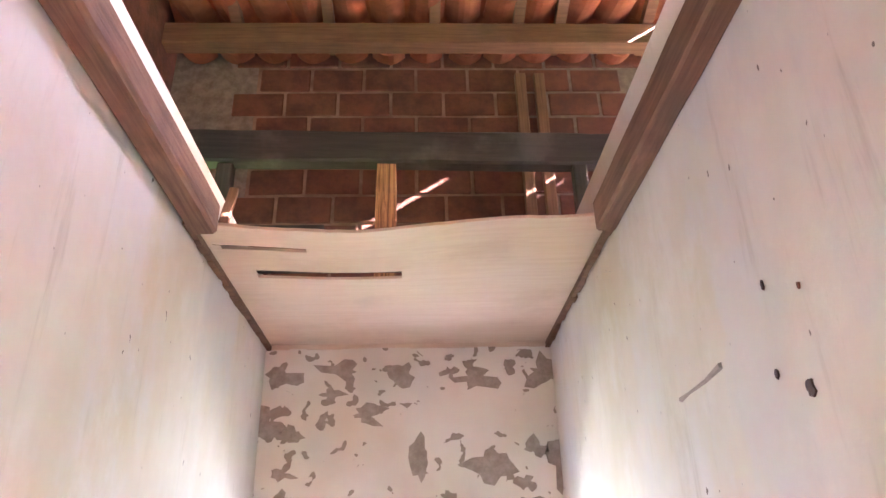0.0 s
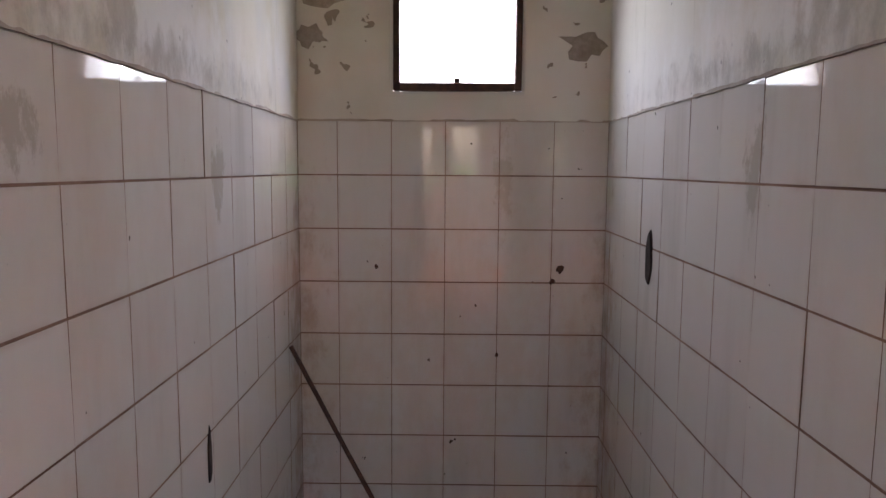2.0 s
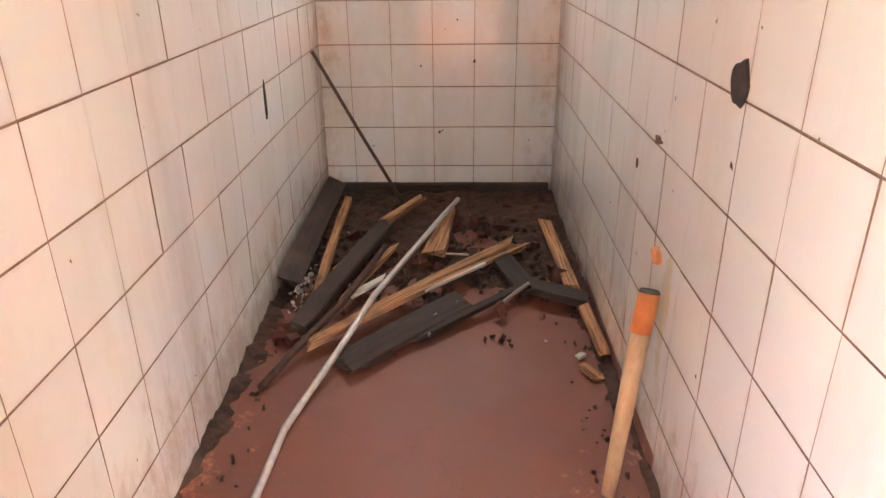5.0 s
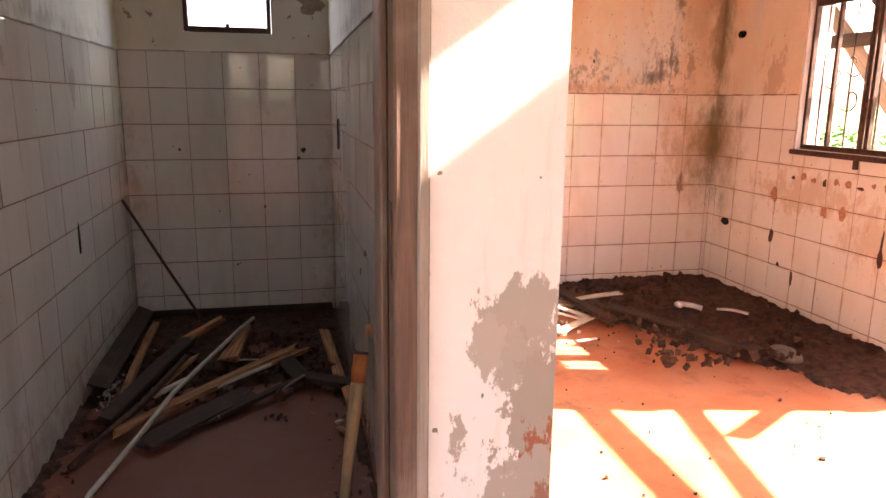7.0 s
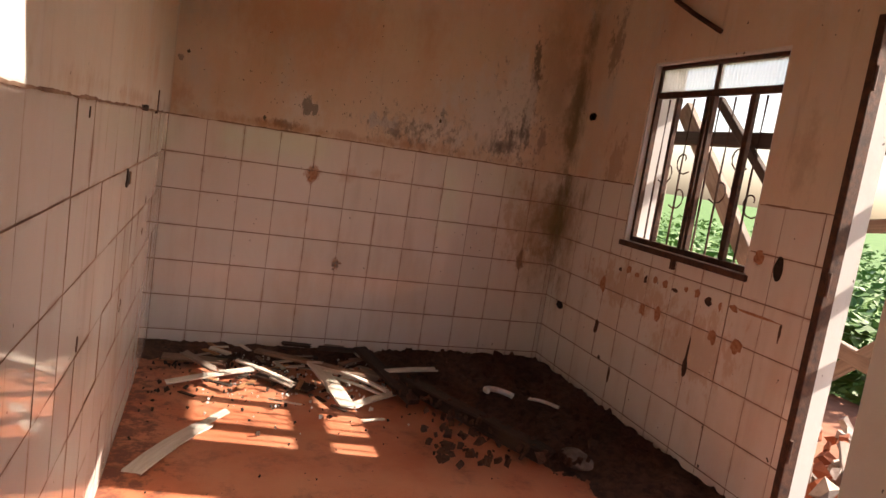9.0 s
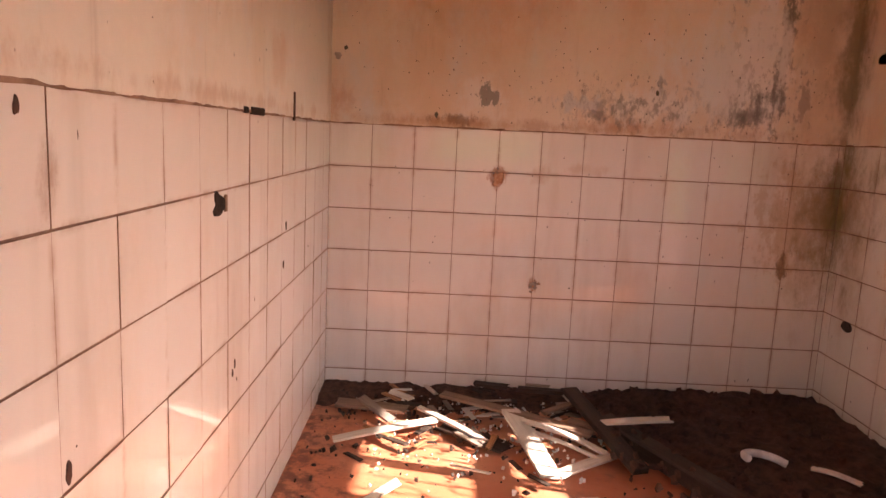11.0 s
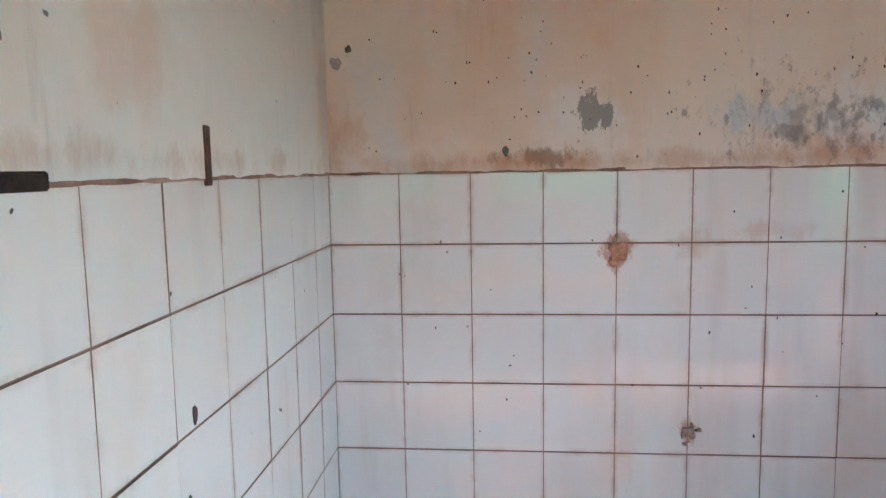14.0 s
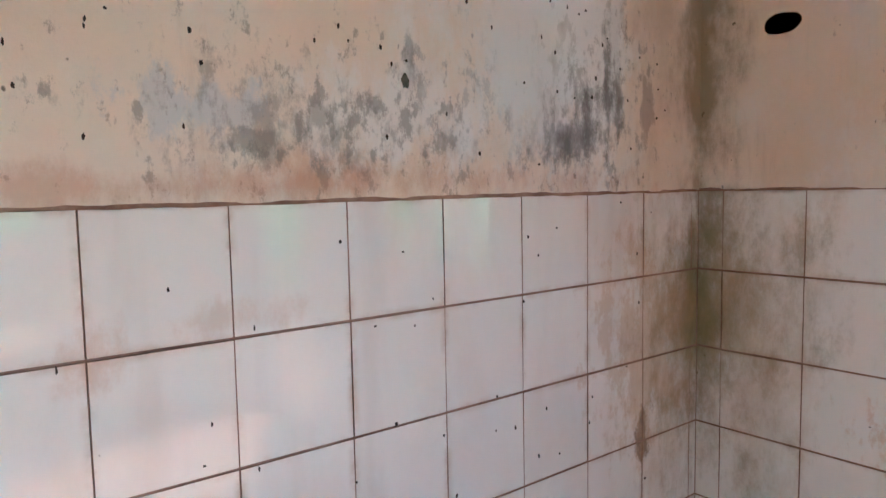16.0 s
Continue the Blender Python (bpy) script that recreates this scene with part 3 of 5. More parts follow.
# two narrow windows; the two wide holes are unseen, added for light
w = wall("wall_hall_south", "y", -7.75, -7.6, -3.45, XR + 0.15, -0.12, 2.9, PLASTER_P, "limewashed hall wall with window holes, the wide two added for light", [(-1.34, 1.2, -0.97, 1.9), (-0.71, 1.2, -0.34, 1.9), (0.3, 0.9, 2.0, 2.3), (-2.9, 0.9, -1.9, 2.3)])
tagged(part("ceiling_kitchen", box_mesh((XB, YF, ZC), (XR + LAY, LAY, ZC + 0.03)), LINING), "boarded kitchen ceiling", "ceiling", "", "structure")
# unseen ceiling added short of the outer wall, shaping sun over the wall top
tagged(part("ceiling_hall", box_mesh((-3.3, -7.6, 3.165), (XR - 0.05, YG, 3.2)), LINING), "unseen hall ceiling added to shape the sun band", "ceiling", "", "structure")

# ground outside
bm = bmesh.new()
n = 40
grid = [[bm.verts.new((-400 + 800 * (i / n), -400 + 800 * (j / n), -0.14)) for j in range(n + 1)] for i in range(n + 1)]
for i in range(n):
    for j in range(n):
        bm.faces.new((grid[i][j], grid[i + 1][j], grid[i + 1][j + 1], grid[i][j + 1]))
tagged(part("ground", bm, FIELD), "green crop field reaching the horizon", "field", "", "structure")


W = {o.name: o for o in scene.objects if o.name.startswith("wall_")}
bead(W["wall_pantry_north"], "y", YA, -1, XL, XA, ZA)
bead(W["wall_pantry_west"], "x", XL, 1, YF, YA, ZA)
bead(W["wall_partition"], "x", XA, -1, YF, YA, ZA)
bead(W["wall_partition"], "x", XB, 1, YF, 0.0, ZB)
bead(W["wall_kitchen_north"], "y", 0, -1, XB, XR, ZB)
bead(W["wall_kitchen_east"], "x", XR, -1, YF, 0.0, ZB, [(WIN_B[0], WIN_B[2]), (DOOR_B[0], DOOR_B[2])])


# ---- openings ----
def lining(name, label, boxes, mat):
    bm = bmesh.new()
    for lo, hi in boxes:
        add_box(bm, lo, hi)
    return tagged(part(name, bm, mat), label, "trim", "", "structure")


y0, z0, y1, z1 = WIN_B
xo = XR + 0.15
lining("trim_kitchen_window", "white plastered window reveal", [
    ((XR + LAY, y0, z0), (xo + 0.004, y0 + 0.012, z1)), ((XR + LAY, y1 - 0.012, z0), (xo + 0.004, y1, z1)),
    ((XR + LAY, y0 + 0.012, z1 - 0.012), (xo + 0.004, y1 - 0.012, z1)), ((XR + LAY, y0 + 0.012, z0), (xo + 0.004, y1 - 0.012, z0 + 0.012))], PLASTER_P)
y0, z0, y1, z1 = DOOR_B
lining("trim_kitchen_door", "white plastered door reveal", [
    ((XR + 0.05, y1 - 0.012, 0.0), (xo + 0.004, y1, z1)), ((XR + 0.05, y0, 0.0), (xo + 0.004, y0 + 0.012, z1)),
    ((XR + 0.05, y0 + 0.012, z1 - 0.012), (xo + 0.004, y1 - 0.012, z1))], PLASTER_P)
x0, z0, x1, z1 = WIN_A
lining("trim_pantry_window", "white plastered window reveal", [
    ((x0, YA + LAY, z0), (x0 + 0.01, 0.154, z1)), ((x1 - 0.01, YA + LAY, z0), (x1, 0.154, z1)),
    ((x0 + 0.01, YA + LAY, z1 - 0.01), (x1 - 0.01, 0.154, z1)), ((x0 + 0.01, YA + LAY, z0), (x1 - 0.01, 0.154, z0 + 0.01))], PLASTER_P)

# pantry window: a bare iron frame
win = thing("window_pantry", "small square iron window frame without glass", "window", (-0.708, YA, 1.605), "", "structure")
x0, z0, x1, z1 = x0 + 0.012, z0 + 0.012, x1 - 0.012, z1 - 0.012
for a, b in (((x0, z0), (x0 + 0.024, z1)), ((x1 - 0.024, z0), (x1, z1)), ((x0 + 0.024, z0), (x1 - 0.024, z0 + 0.03)), ((x0 + 0.024, z1 - 0.024), (x1 - 0.024, z1))):
    ob = part("frame_bar", box_mesh((a[0], YA - 0.002, a[1]), (b[0], YA + 0.035, b[1]), 0.003), RUST, win)
    ob.matrix_parent_inverse = win.matrix_basis.inverted()
ob = part("latch", box_mesh((-0.72, YA - 0.012, z0 + 0.03), (-0.70, YA + 0.01, z0 + 0.045), 0.002), RUST, win)
ob.matrix_parent_inverse = win.matrix_basis.inverted()


def fix(ob, parent):
    """Parents ob and leaves it where it is in the world."""
    ob.parent = parent
    ob.matrix_parent_inverse = parent.matrix_basis.inverted()
    return ob


# pantry door frame
df = thing("door_frame", "weathered brown wooden door frame, no door leaf", "door frame", (-0.59, -3.2, 0.0), "", "structure")
for side, (a, b, s) in enumerate(((DOOR[0], DOOR[0] + 0.048, 1), (DOOR[1] - 0.04, DOOR[1], -1))):
    fix(part("jamb", box_mesh((a, YG - 0.012, 0.0), (b, YF + 0.012, 2.08), 0.004), WOOD_FRAME), df)
    c = b if s > 0 else a - 0.013
    fix(part("stop_bead", box_mesh((c, YG + 0.045, 0.0), (c + 0.013, YF - 0.03, 2.08), 0.003), WOOD_FRAME), df)
    d = DOOR[0] - 0.012 if s > 0 else DOOR[1] - 0.006
    fix(part("edge_strip", box_mesh((d, YG - 0.018, 0.0), (d + 0.018, YG - 0.004, 2.10), 0.003), WOOD_EDGE), df)
fix(part("head", box_mesh((DOOR[0], YG - 0.012, 2.08), (DOOR[1], YF + 0.012, 2.12), 0.004), WOOD_FRAME), df)
fix(part("strike_plate", box_mesh((DOOR[1] - 0.0425, YG + 0.01, 0.98), (DOOR[1] - 0.039, YG + 0.035, 1.10), 0.001), RUST), df)

# kitchen outer door frame
kd = thing("door_frame_kitchen", "dark iron door frame, no door leaf", "door frame", (2.46, -2.5, 0.0), "", "structure")
y0, z0, y1, z1 = DOOR_B
for a, b in (((y1 - 0.035, 0.0), (y1, z1 - 0.035)), ((y0, 0.0), (y0 + 0.035, z1 - 0.035)), ((y0, z1 - 0.035), (y1, z1))):
    fix(part("frame_bar", box_mesh((XR - 0.008, a[0], a[1]), (XR + 0.05, b[0], b[1]), 0.003), RUST), kd)
for z in (0.35, 1.0, 1.75):
    bm = bmesh.new()
    add_tube(bm, [(XR - 0.006, y1 - 0.04, z), (XR - 0.006, y1 - 0.04, z + 0.09)], 0.009)
    fix(part("hinge", bm, RUST), kd)

# kitchen window: iron frame, fluted transom, grille with scrolls
kw = thing("window_kitchen", "rusty iron window, fluted glass above, barred grille below", "window", (2.48, -1.25, 1.0), "", "structure")
y0, z0, y1, z1 = WIN_B
y0, z0, y1, z1 = y0 + 0.012, z0 + 0.012, y1 - 0.012, z1 - 0.012
XW = XR + 0.03
ZT = 1.772
ym = (y0 + y1) / 2


def bar(name, ya, za, yb, zb, depth=0.03, x=XW):
    return fix(part(name, box_mesh((x, ya, za), (x + depth, yb, zb), 0.003), RUST), kw)


bar("frame_bar", y0, z0, y0 + 0.02, z1)
bar("frame_bar", y1 - 0.02, z0, y1, z1)
bar("frame_bar", y0 + 0.02, z1 - 0.02, y1 - 0.02, z1)
bar("frame_bar", y0 + 0.02, z0, y1 - 0.02, z0 + 0.028)
bar("transom", y0 + 0.02, ZT, y1 - 0.02, ZT + 0.032)
bar("mullion", ym - 0.01, ZT + 0.032, ym + 0.01, z1 - 0.02)
bar("sash_stile", ym + 0.02, z0 + 0.028, ym + 0.05, ZT, 0.035)
bar("sash_stile", ym - 0.012, z0 + 0.028, ym + 0.012, ZT, 0.03)
bar("sash_stile", ym - 0.285, z0 + 0.028, ym - 0.255, ZT, 0.025)
bar("sash_stile", ym + 0.265, z0 + 0.028, ym + 0.285, ZT, 0.025)
bar("sill", y0 - 0.03, z0 - 0.03, y1 + 0.03, z0 - 0.002, 0.06, XR - 0.016)
fix(part("catch", box_mesh((XR - 0.02, ym - 0.015, z0 - 0.075), (XR + 0.0, ym + 0.012, z0 - 0.01), 0.003), RUST), kw)
for k in range(9):
    y = y0 + 0.06 + k * (y1 - y0 - 0.12) / 8
    bm = bmesh.new()
    add_tube(bm, [(XW + 0.05, y, z0 + 0.02), (XW + 0.05, y + 0.004, 1.4), (XW + 0.05, y, ZT)], 0.0055, 6)
    fix(part("grille_bar", bm, RUST), kw)
for y, z, s in ((ym + 0.2, 1.28, 1), (ym + 0.2, 1.46, -1), (ym - 0.1, 1.34, 1), (ym - 0.2, 1.5, -1), (ym + 0.33, 1.4, 1), (ym - 0.33, 1.3, -1)):
    bm = bmesh.new()
    add_tube(bm, [(XW + 0.056, y + s * (0.012 + 0.0065 * i) * math.cos(i * 0.55), z + (0.012 + 0.0065 * i) * math.sin(i * 0.55)) for i in range(11)], 0.004, 6)
    fix(part("scroll", bm, RUST), kw)
for ya, yb in ((y0 + 0.02, ym - 0.01), (ym + 0.01, y1 - 0.02)):
    bm = bmesh.new()
    n = int((yb - ya) / 0.012)
    prev = None
    for i in range(n + 1):
        y = ya + (yb - ya) * i / n
        x = XW + 0.012 + 0.0025 * (i % 2)
        a, b = bm.verts.new((x, y, ZT + 0.032)), bm.verts.new((x, y, z1 - 0.02))
        c, d = bm.verts.new((XW + 0.017, y, ZT + 0.032)), bm.verts.new((XW + 0.017, y, z1 - 0.02))
        if prev:
            bm.faces.new((prev[0], a, b, prev[1]))
            bm.faces.new((prev[2], prev[3], d, c))
        prev = (a, b, c, d)
    fix(part("pane", bm, GLASS, None, "dusty fluted glass"), kw)


# ---- marks on the walls ----
def blotch(parent, name, axis, plane, u, z, ru, rz, mat, out=1, jag=0.35, thick=0.003, label=""):
    """An irregular flake, crust or dark hole patch of small thickness on a wall face; out: the side that it stands on.
    """
    bm = bmesh.new()
    n = 16
    ring0, ring1 = [], []
    ph = random.random() * 6.28
    for k in range(n):
        a = 2 * math.pi * k / n
        r = 1 + jag * (noise.noise((math.cos(a) * 1.3 + ph, math.sin(a) * 1.3, u * 7 + z)) + random.uniform(-0.25, 0.25))
        du, dz = ru * r * math.cos(a), rz * r * math.sin(a)
        for ring, off, s in ((ring0, -0.002, 1.0), (ring1, thick, 0.86)):
            p = plane + out * off
            ring.append(bm.verts.new((p, u + du * s, z + dz * s) if axis == "x" else (u + du * s, p, z + dz * s)))
    for k in range(n):
        bm.faces.new((ring0[k], ring0[(k + 1) % n], ring1[(k + 1) % n], ring1[k]))
    bm.faces.new(ring1)
    bm.faces.new(ring0[::-1])
    return part(name, bm, mat, parent, label)


WALLS = {o.name: o for o in scene.objects if o.name.startswith("wall_")}
east, part_w, north_k, north_p, west_p, hall_n = (WALLS["wall_" + k] for k in ("kitchen_east", "partition", "kitchen_north", "pantry_north", "pantry_west", "hall_north"))
# sockets and anchor holes of the kitchen's outer wall; socket shade is painted dark
for y, z, ry, rz in ((-0.207, 1.675, 0.05, 0.028), (-0.202, 0.478, 0.045, 0.026), (-1.897, 1.055, 0.025, 0.055)):
    blotch(east, "socket_hole", "x", XR, y, z, ry, rz, HOLE_SHADE_SPECK, -1, 0.15, 0.004, "socket hole, its shade painted as a dark patch")
for k in range(12):
    y = -0.80 - k * 0.082
    blotch(east, "anchor_mark", "x", XR, y, 0.84 + random.uniform(-0.012, 0.012), random.uniform(0.012, 0.03), random.uniform(0.01, 0.026), RUSTSTAIN if k % 3 else RUST, -1, 0.5, 0.002)
for y, z, ry, rz in ((-1.83, 0.845, 0.14, 0.006), (-1.972, 0.81, 0.007, 0.04), (-1.064, 0.675, 0.022, 0.035), (-1.194, 0.68, 0.024, 0.04), (-1.605, 0.69, 0.026, 0.04),
                     (-1.756, 0.688, 0.032, 0.035), (-0.663, 0.465, 0.02, 0.05), (-1.469, 0.5, 0.016, 0.05), (-1.47, 0.55, 0.008, 0.1), (-0.655, 0.72, 0.026, 0.05),
                     (-0.875, 0.25, 0.012, 0.05), (-0.748, 0.31, 0.014, 0.014), (-1.78, 1.08, 0.03, 0.03), (-0.388, 2.05, 0.03, 0.08), (-2.0, 1.75, 0.03, 0.06)):
    blotch(east, "anchor_mark", "x", XR, y, z, ry, rz, RUSTSTAIN if ry > 0.02 else RUST, -1, 0.5, 0.002)
# partition, kitchen face
# flat dark patch paints the shade inside the broken hole
blotch(part_w, "socket_hole", "x", XB, -1.627, 1.068, 0.046, 0.034, HOLE_SHADE_SPECK, 1, 0.6, 0.004, "broken-out hole in the tiles, its shade painted dark")
fix(part("loose_tube", box_mesh((XB - 0.001, -1.588, 1.045), (XB + 0.007, -1.577, 1.088), 0.002), WOOD_BROWN), part_w)
fix(part("slot", box_mesh((XB, -0.815, 1.288), (XB + 0.008, -0.795, 1.388), 0.002), RUST), part_w)
fix(part("chipped_edge", box_mesh((XB, -1.36, 1.292), (XB + 0.007, -1.215, 1.314), 0.003), HOLE_SHADE_SPECK), part_w)
fix(part("chipped_edge", box_mesh((XB, -1.43, 1.294), (XB + 0.007, -1.385, 1.312), 0.003), HOLE_SHADE_SPECK), part_w)
for y, z, r in ((-0.896, 0.925, 0.012), (-2.425, 1.27, 0.009), (-2.338, 0.727, 0.013), (-0.93, 0.79, 0.01), (-1.5, 0.62, 0.01), (-1.52, 0.6, 0.008)):
    blotch(part_w, "chip", "x", XB, y, z, r * 0.7, r * 1.5, RUST, 1, 0.5, 0.002)
# kitchen end wall
for x, z, r in ((0.80, 1.075, 0.03), (1.0, 0.565, 0.022)):
    blotch(north_k, "rust_crust", "y", 0, x, z, r, r * 1.1, RUSTSTAIN if x < 0.9 else SOOT, -1, 0.8, 0.004, "crumbled anchor point")
    for k in range(9):
        a = random.uniform(0, 6.28)
        blotch(north_k, "rust_crumb", "y", 0, x + r * random.uniform(0.3, 1.5) * math.cos(a), z + r * random.uniform(0.3, 1.6) * math.sin(a), random.uniform(0.003, 0.008), random.uniform(0.003, 0.009), (RUSTSTAIN, BRICKJOINT, BEAD)[k % 3], -1, 0.6, 0.005)
for x, z, r in ((0.068, 1.643, 0.011), (0.032, 1.605, 0.018), (0.498, 1.356, 0.012), (1.52, 1.5, 0.012)):
    blotch(north_k, "stain", "y", -0.004, x, z, r * 0.8, r, RENDER if r > 0.015 else MOULD, -1, 0.6, 0.0015)
for k in range(150):
    x, z = random.uniform(0.1, 2.3), random.triangular(1.31, 1.95, 1.5) if k % 3 else random.uniform(0.5, 1.28)
    blotch(north_k, "fly_speck", "y", -0.004 if z > ZB else 0.0, x, z, random.uniform(0.0014, 0.003), random.uniform(0.002, 0.005), HOLE_SHADE_SPECK, -1, 0.6, 0.0015)
# pantry
# hole and slot shade in here is painted as flat dark patches
blotch(part_w, "socket_hole", "x", XA, -0.647, 1.908, 0.034, 0.046, HOLE_SHADE_SPECK, -1, 0.75, 0.005, "empty hole, its shade painted dark")
blotch(part_w, "broken_slot", "x", XA, -0.63, 1.07, 0.03, 0.085, HOLE_SHADE_SPECK, -1, 0.2, 0.006, "slot broken into the tiles, its shade painted dark")
blotch(part_w, "socket_hole", "x", XA, -2.29, 0.925, 0.04, 0.042, HOLE_SHADE_SPECK, -1, 0.25, 0.005, "empty hole, its shade painted dark")
blotch(part_w, "rust_crust", "x", XA, -1.865, 0.713, 0.024, 0.009, RUST, -1, 0.9, 0.006)
blotch(part_w, "rust_crust", "x", XA, -1.69, 0.606, 0.006, 0.012, RUST, -1, 0.6, 0.004)
blotch(part_w, "broken_edge", "x", XA, -1.965, 0.463, 0.03, 0.02, CLAY, -1, 0.6, 0.012, "orange broken clay edge")
bm = bmesh.new()
add_tube(bm, [(XA - 0.005, -1.358, 2.119), (XA - 0.005, -1.402, 2.121), (XA - 0.005, -1.493, 2.122), (XA - 0.005, -1.571, 2.129)], [0.006, 0.003, 0.004, 0.007], 5)
part("scratch", bm, RENDER, part_w)
blotch(part_w, "scratch", "x", XA - 0.004, -1.769, 2.199, 0.004, 0.009, RUST, -1, 0.5, 0.003)
blotch(part_w, "scratch", "x", XA - 0.004, -1.830, 2.023, 0.012, 0.016, RUST, -1, 0.5, 0.003)
blotch(part_w, "scratch", "x", XA - 0.004, -1.751, 2.064, 0.005, 0.009, RUST, -1, 0.5, 0.003)
blotch(part_w, "scratch", "x", XA - 0.004, -1.863, 2.160, 0.003, 0.006, RUST, -1, 0.5, 0.003)
blotch(west_p, "broken_slot", "x", XL, -1.07, 0.645, 0.011, 0.072, HOLE_SHADE_SPECK, 1, 0.35, 0.004, "slot broken into the tiles, its shade painted dark")
for x, z, r in ((-0.315, 0.952, 0.014), (-0.345, 0.905, 0.01), (-1.007, 0.958, 0.007), (-0.55, 0.62, 0.007)):
    blotch(north_p, "rust_crust", "y", YA, x, z, r, r * 1.3, RUST, -1, 0.5, 0.004)
# flaked patches of the pantry end wall
for x, z, rx, rz_ in ((-1.22, 2.53, 0.078, 0.042), (-0.98, 2.55, 0.078, 0.047), (-1.03, 2.46, 0.049, 0.028), (-0.75, 2.54, 0.054, 0.042), (-0.56, 2.54, 0.041, 0.033),
                      (-0.46, 2.52, 0.085, 0.047), (-0.33, 2.56, 0.034, 0.038), (-0.20, 2.54, 0.063, 0.052), (-1.26, 2.36, 0.057, 0.050), (-1.16, 2.31, 0.048, 0.033),
                      (-1.05, 2.36, 0.031, 0.036), (-0.89, 2.38, 0.061, 0.040), (-0.68, 2.22, 0.035, 0.075), (-0.41, 2.19, 0.086, 0.064), (-0.25, 2.24, 0.054, 0.035),
                      (-0.16, 2.19, 0.043, 0.085), (-0.29, 2.12, 0.039, 0.030), (-1.19, 2.17, 0.047, 0.034), (-1.19, 2.08, 0.046, 0.028), (-1.21, 1.96, 0.062, 0.051),
                      (-1.05, 1.98, 0.042, 0.045), (-0.29, 2.05, 0.046, 0.025), (-0.20, 1.95, 0.041, 0.037), (-1.25, 1.80, 0.061, 0.039), (-0.24, 1.77, 0.071, 0.054)):
    blotch(north_p, "flake", "y", YA - 0.004, x, z, rx, rz_, BARE, -1, 1.1, 0.0007)
# ---- pantry ceiling and the roof above it ----
bm = bmesh.new()


def sheet(xa, xb, ya, yb, nx=16, ny=4, torn=False):
    """A bent piece of thin ceiling board; a torn one has a sagging, wandering front edge."""
    lo, hi = [], []
    for i in range(nx + 1):
        for j in range(ny + 1):
            x, y = xa + (xb - xa) * i / nx, ya + (yb - ya) * j / ny
            q = (x - XL) / (XA - XL)
            if torn and j == ny:
                y += 0.012 * noise.noise((x * 5, 2, 1)) + 0.004 * noise.noise((x * 31, 2, 1))
            far = max(0.0, (-y - 0.5) / 0.6)
            z = ZC + far * (0.006 - 0.03 * math.sin(math.pi * min(1, q * 1.3)) ** 2 + 0.022 * q * q) + 0.0015 * noise.noise((x * 4, y * 4, 6))
            lo.append(bm.verts.new((x, y, z)))
            hi.append(bm.verts.new((x, y, z + 0.009)))
    m = ny + 1
    for i in range(nx):
        for j in range(ny):
            a, b, c, d = i * m + j, (i + 1) * m + j, (i + 1) * m + j + 1, i * m + j + 1
            bm.faces.new((lo[a], lo[d], lo[c], lo[b]))
            bm.faces.new((hi[a], hi[b], hi[c], hi[d]))
    for a, b in [(i * m, (i + 1) * m) for i in range(nx)] + [((i + 1) * m + ny, i * m + ny) for i in range(nx)] + [(j + 1, j) for j in range(ny)] + [(nx * m + j, nx * m + j + 1) for j in range(ny)]:
        bm.faces.new((lo[a], lo[b], hi[b], hi[a]))


sheet(XL, XA, YA - 0.004, -0.742)
sheet(XL, -1.18, -0.742, -0.80, 3, 2)
sheet(-0.735, XA, -0.742, -0.80, 8, 2)
sheet(XL, XA, -0.80, -0.948)
sheet(XL, -1.24, -0.948, -0.972, 2, 2)
sheet(-1.0, XA, -0.948, -0.972, 12, 2)
sheet(XL, XA, -0.972, -1.09, 40, 3, True)
tagged(part("ceiling_pantry", bm, LINING), "pale thin ceiling boards, slit and sagging, half gone", "ceiling", "", "structure")
for x0, x1 in ((XL + 0.004, XL + 0.026), (XA - 0.026, XA - 0.004)):
    bm = bmesh.new()
    n = 24
    for k in range(n):
        a, b = YA - k * 1.09 / n, YA - (k + 1) * 1.09 / n
        d = random.uniform(0, 0.008)
        add_box(bm, (x0 + (d if x0 < -1 else 0), b, ZC - 0.016 - random.uniform(0, 0.006)), (x1 - (0 if x0 < -1 else d), a, ZC - 0.0008))
    tagged(part("trim", bm, WOOD_ROOF), "ragged brown ceiling moulding", "trim", "", "structure")
bm = bmesh.new()
for k in range(16):
    a = XL + 0.03 + k * 0.0683
    add_box(bm, (a, YA - 0.018, ZC - 0.014 - random.uniform(0, 0.005)), (a + 0.0683, YA - 0.0045, ZC - 0.001))
tagged(part("trim", bm, LINING), "pale ceiling moulding", "trim", "", "structure")


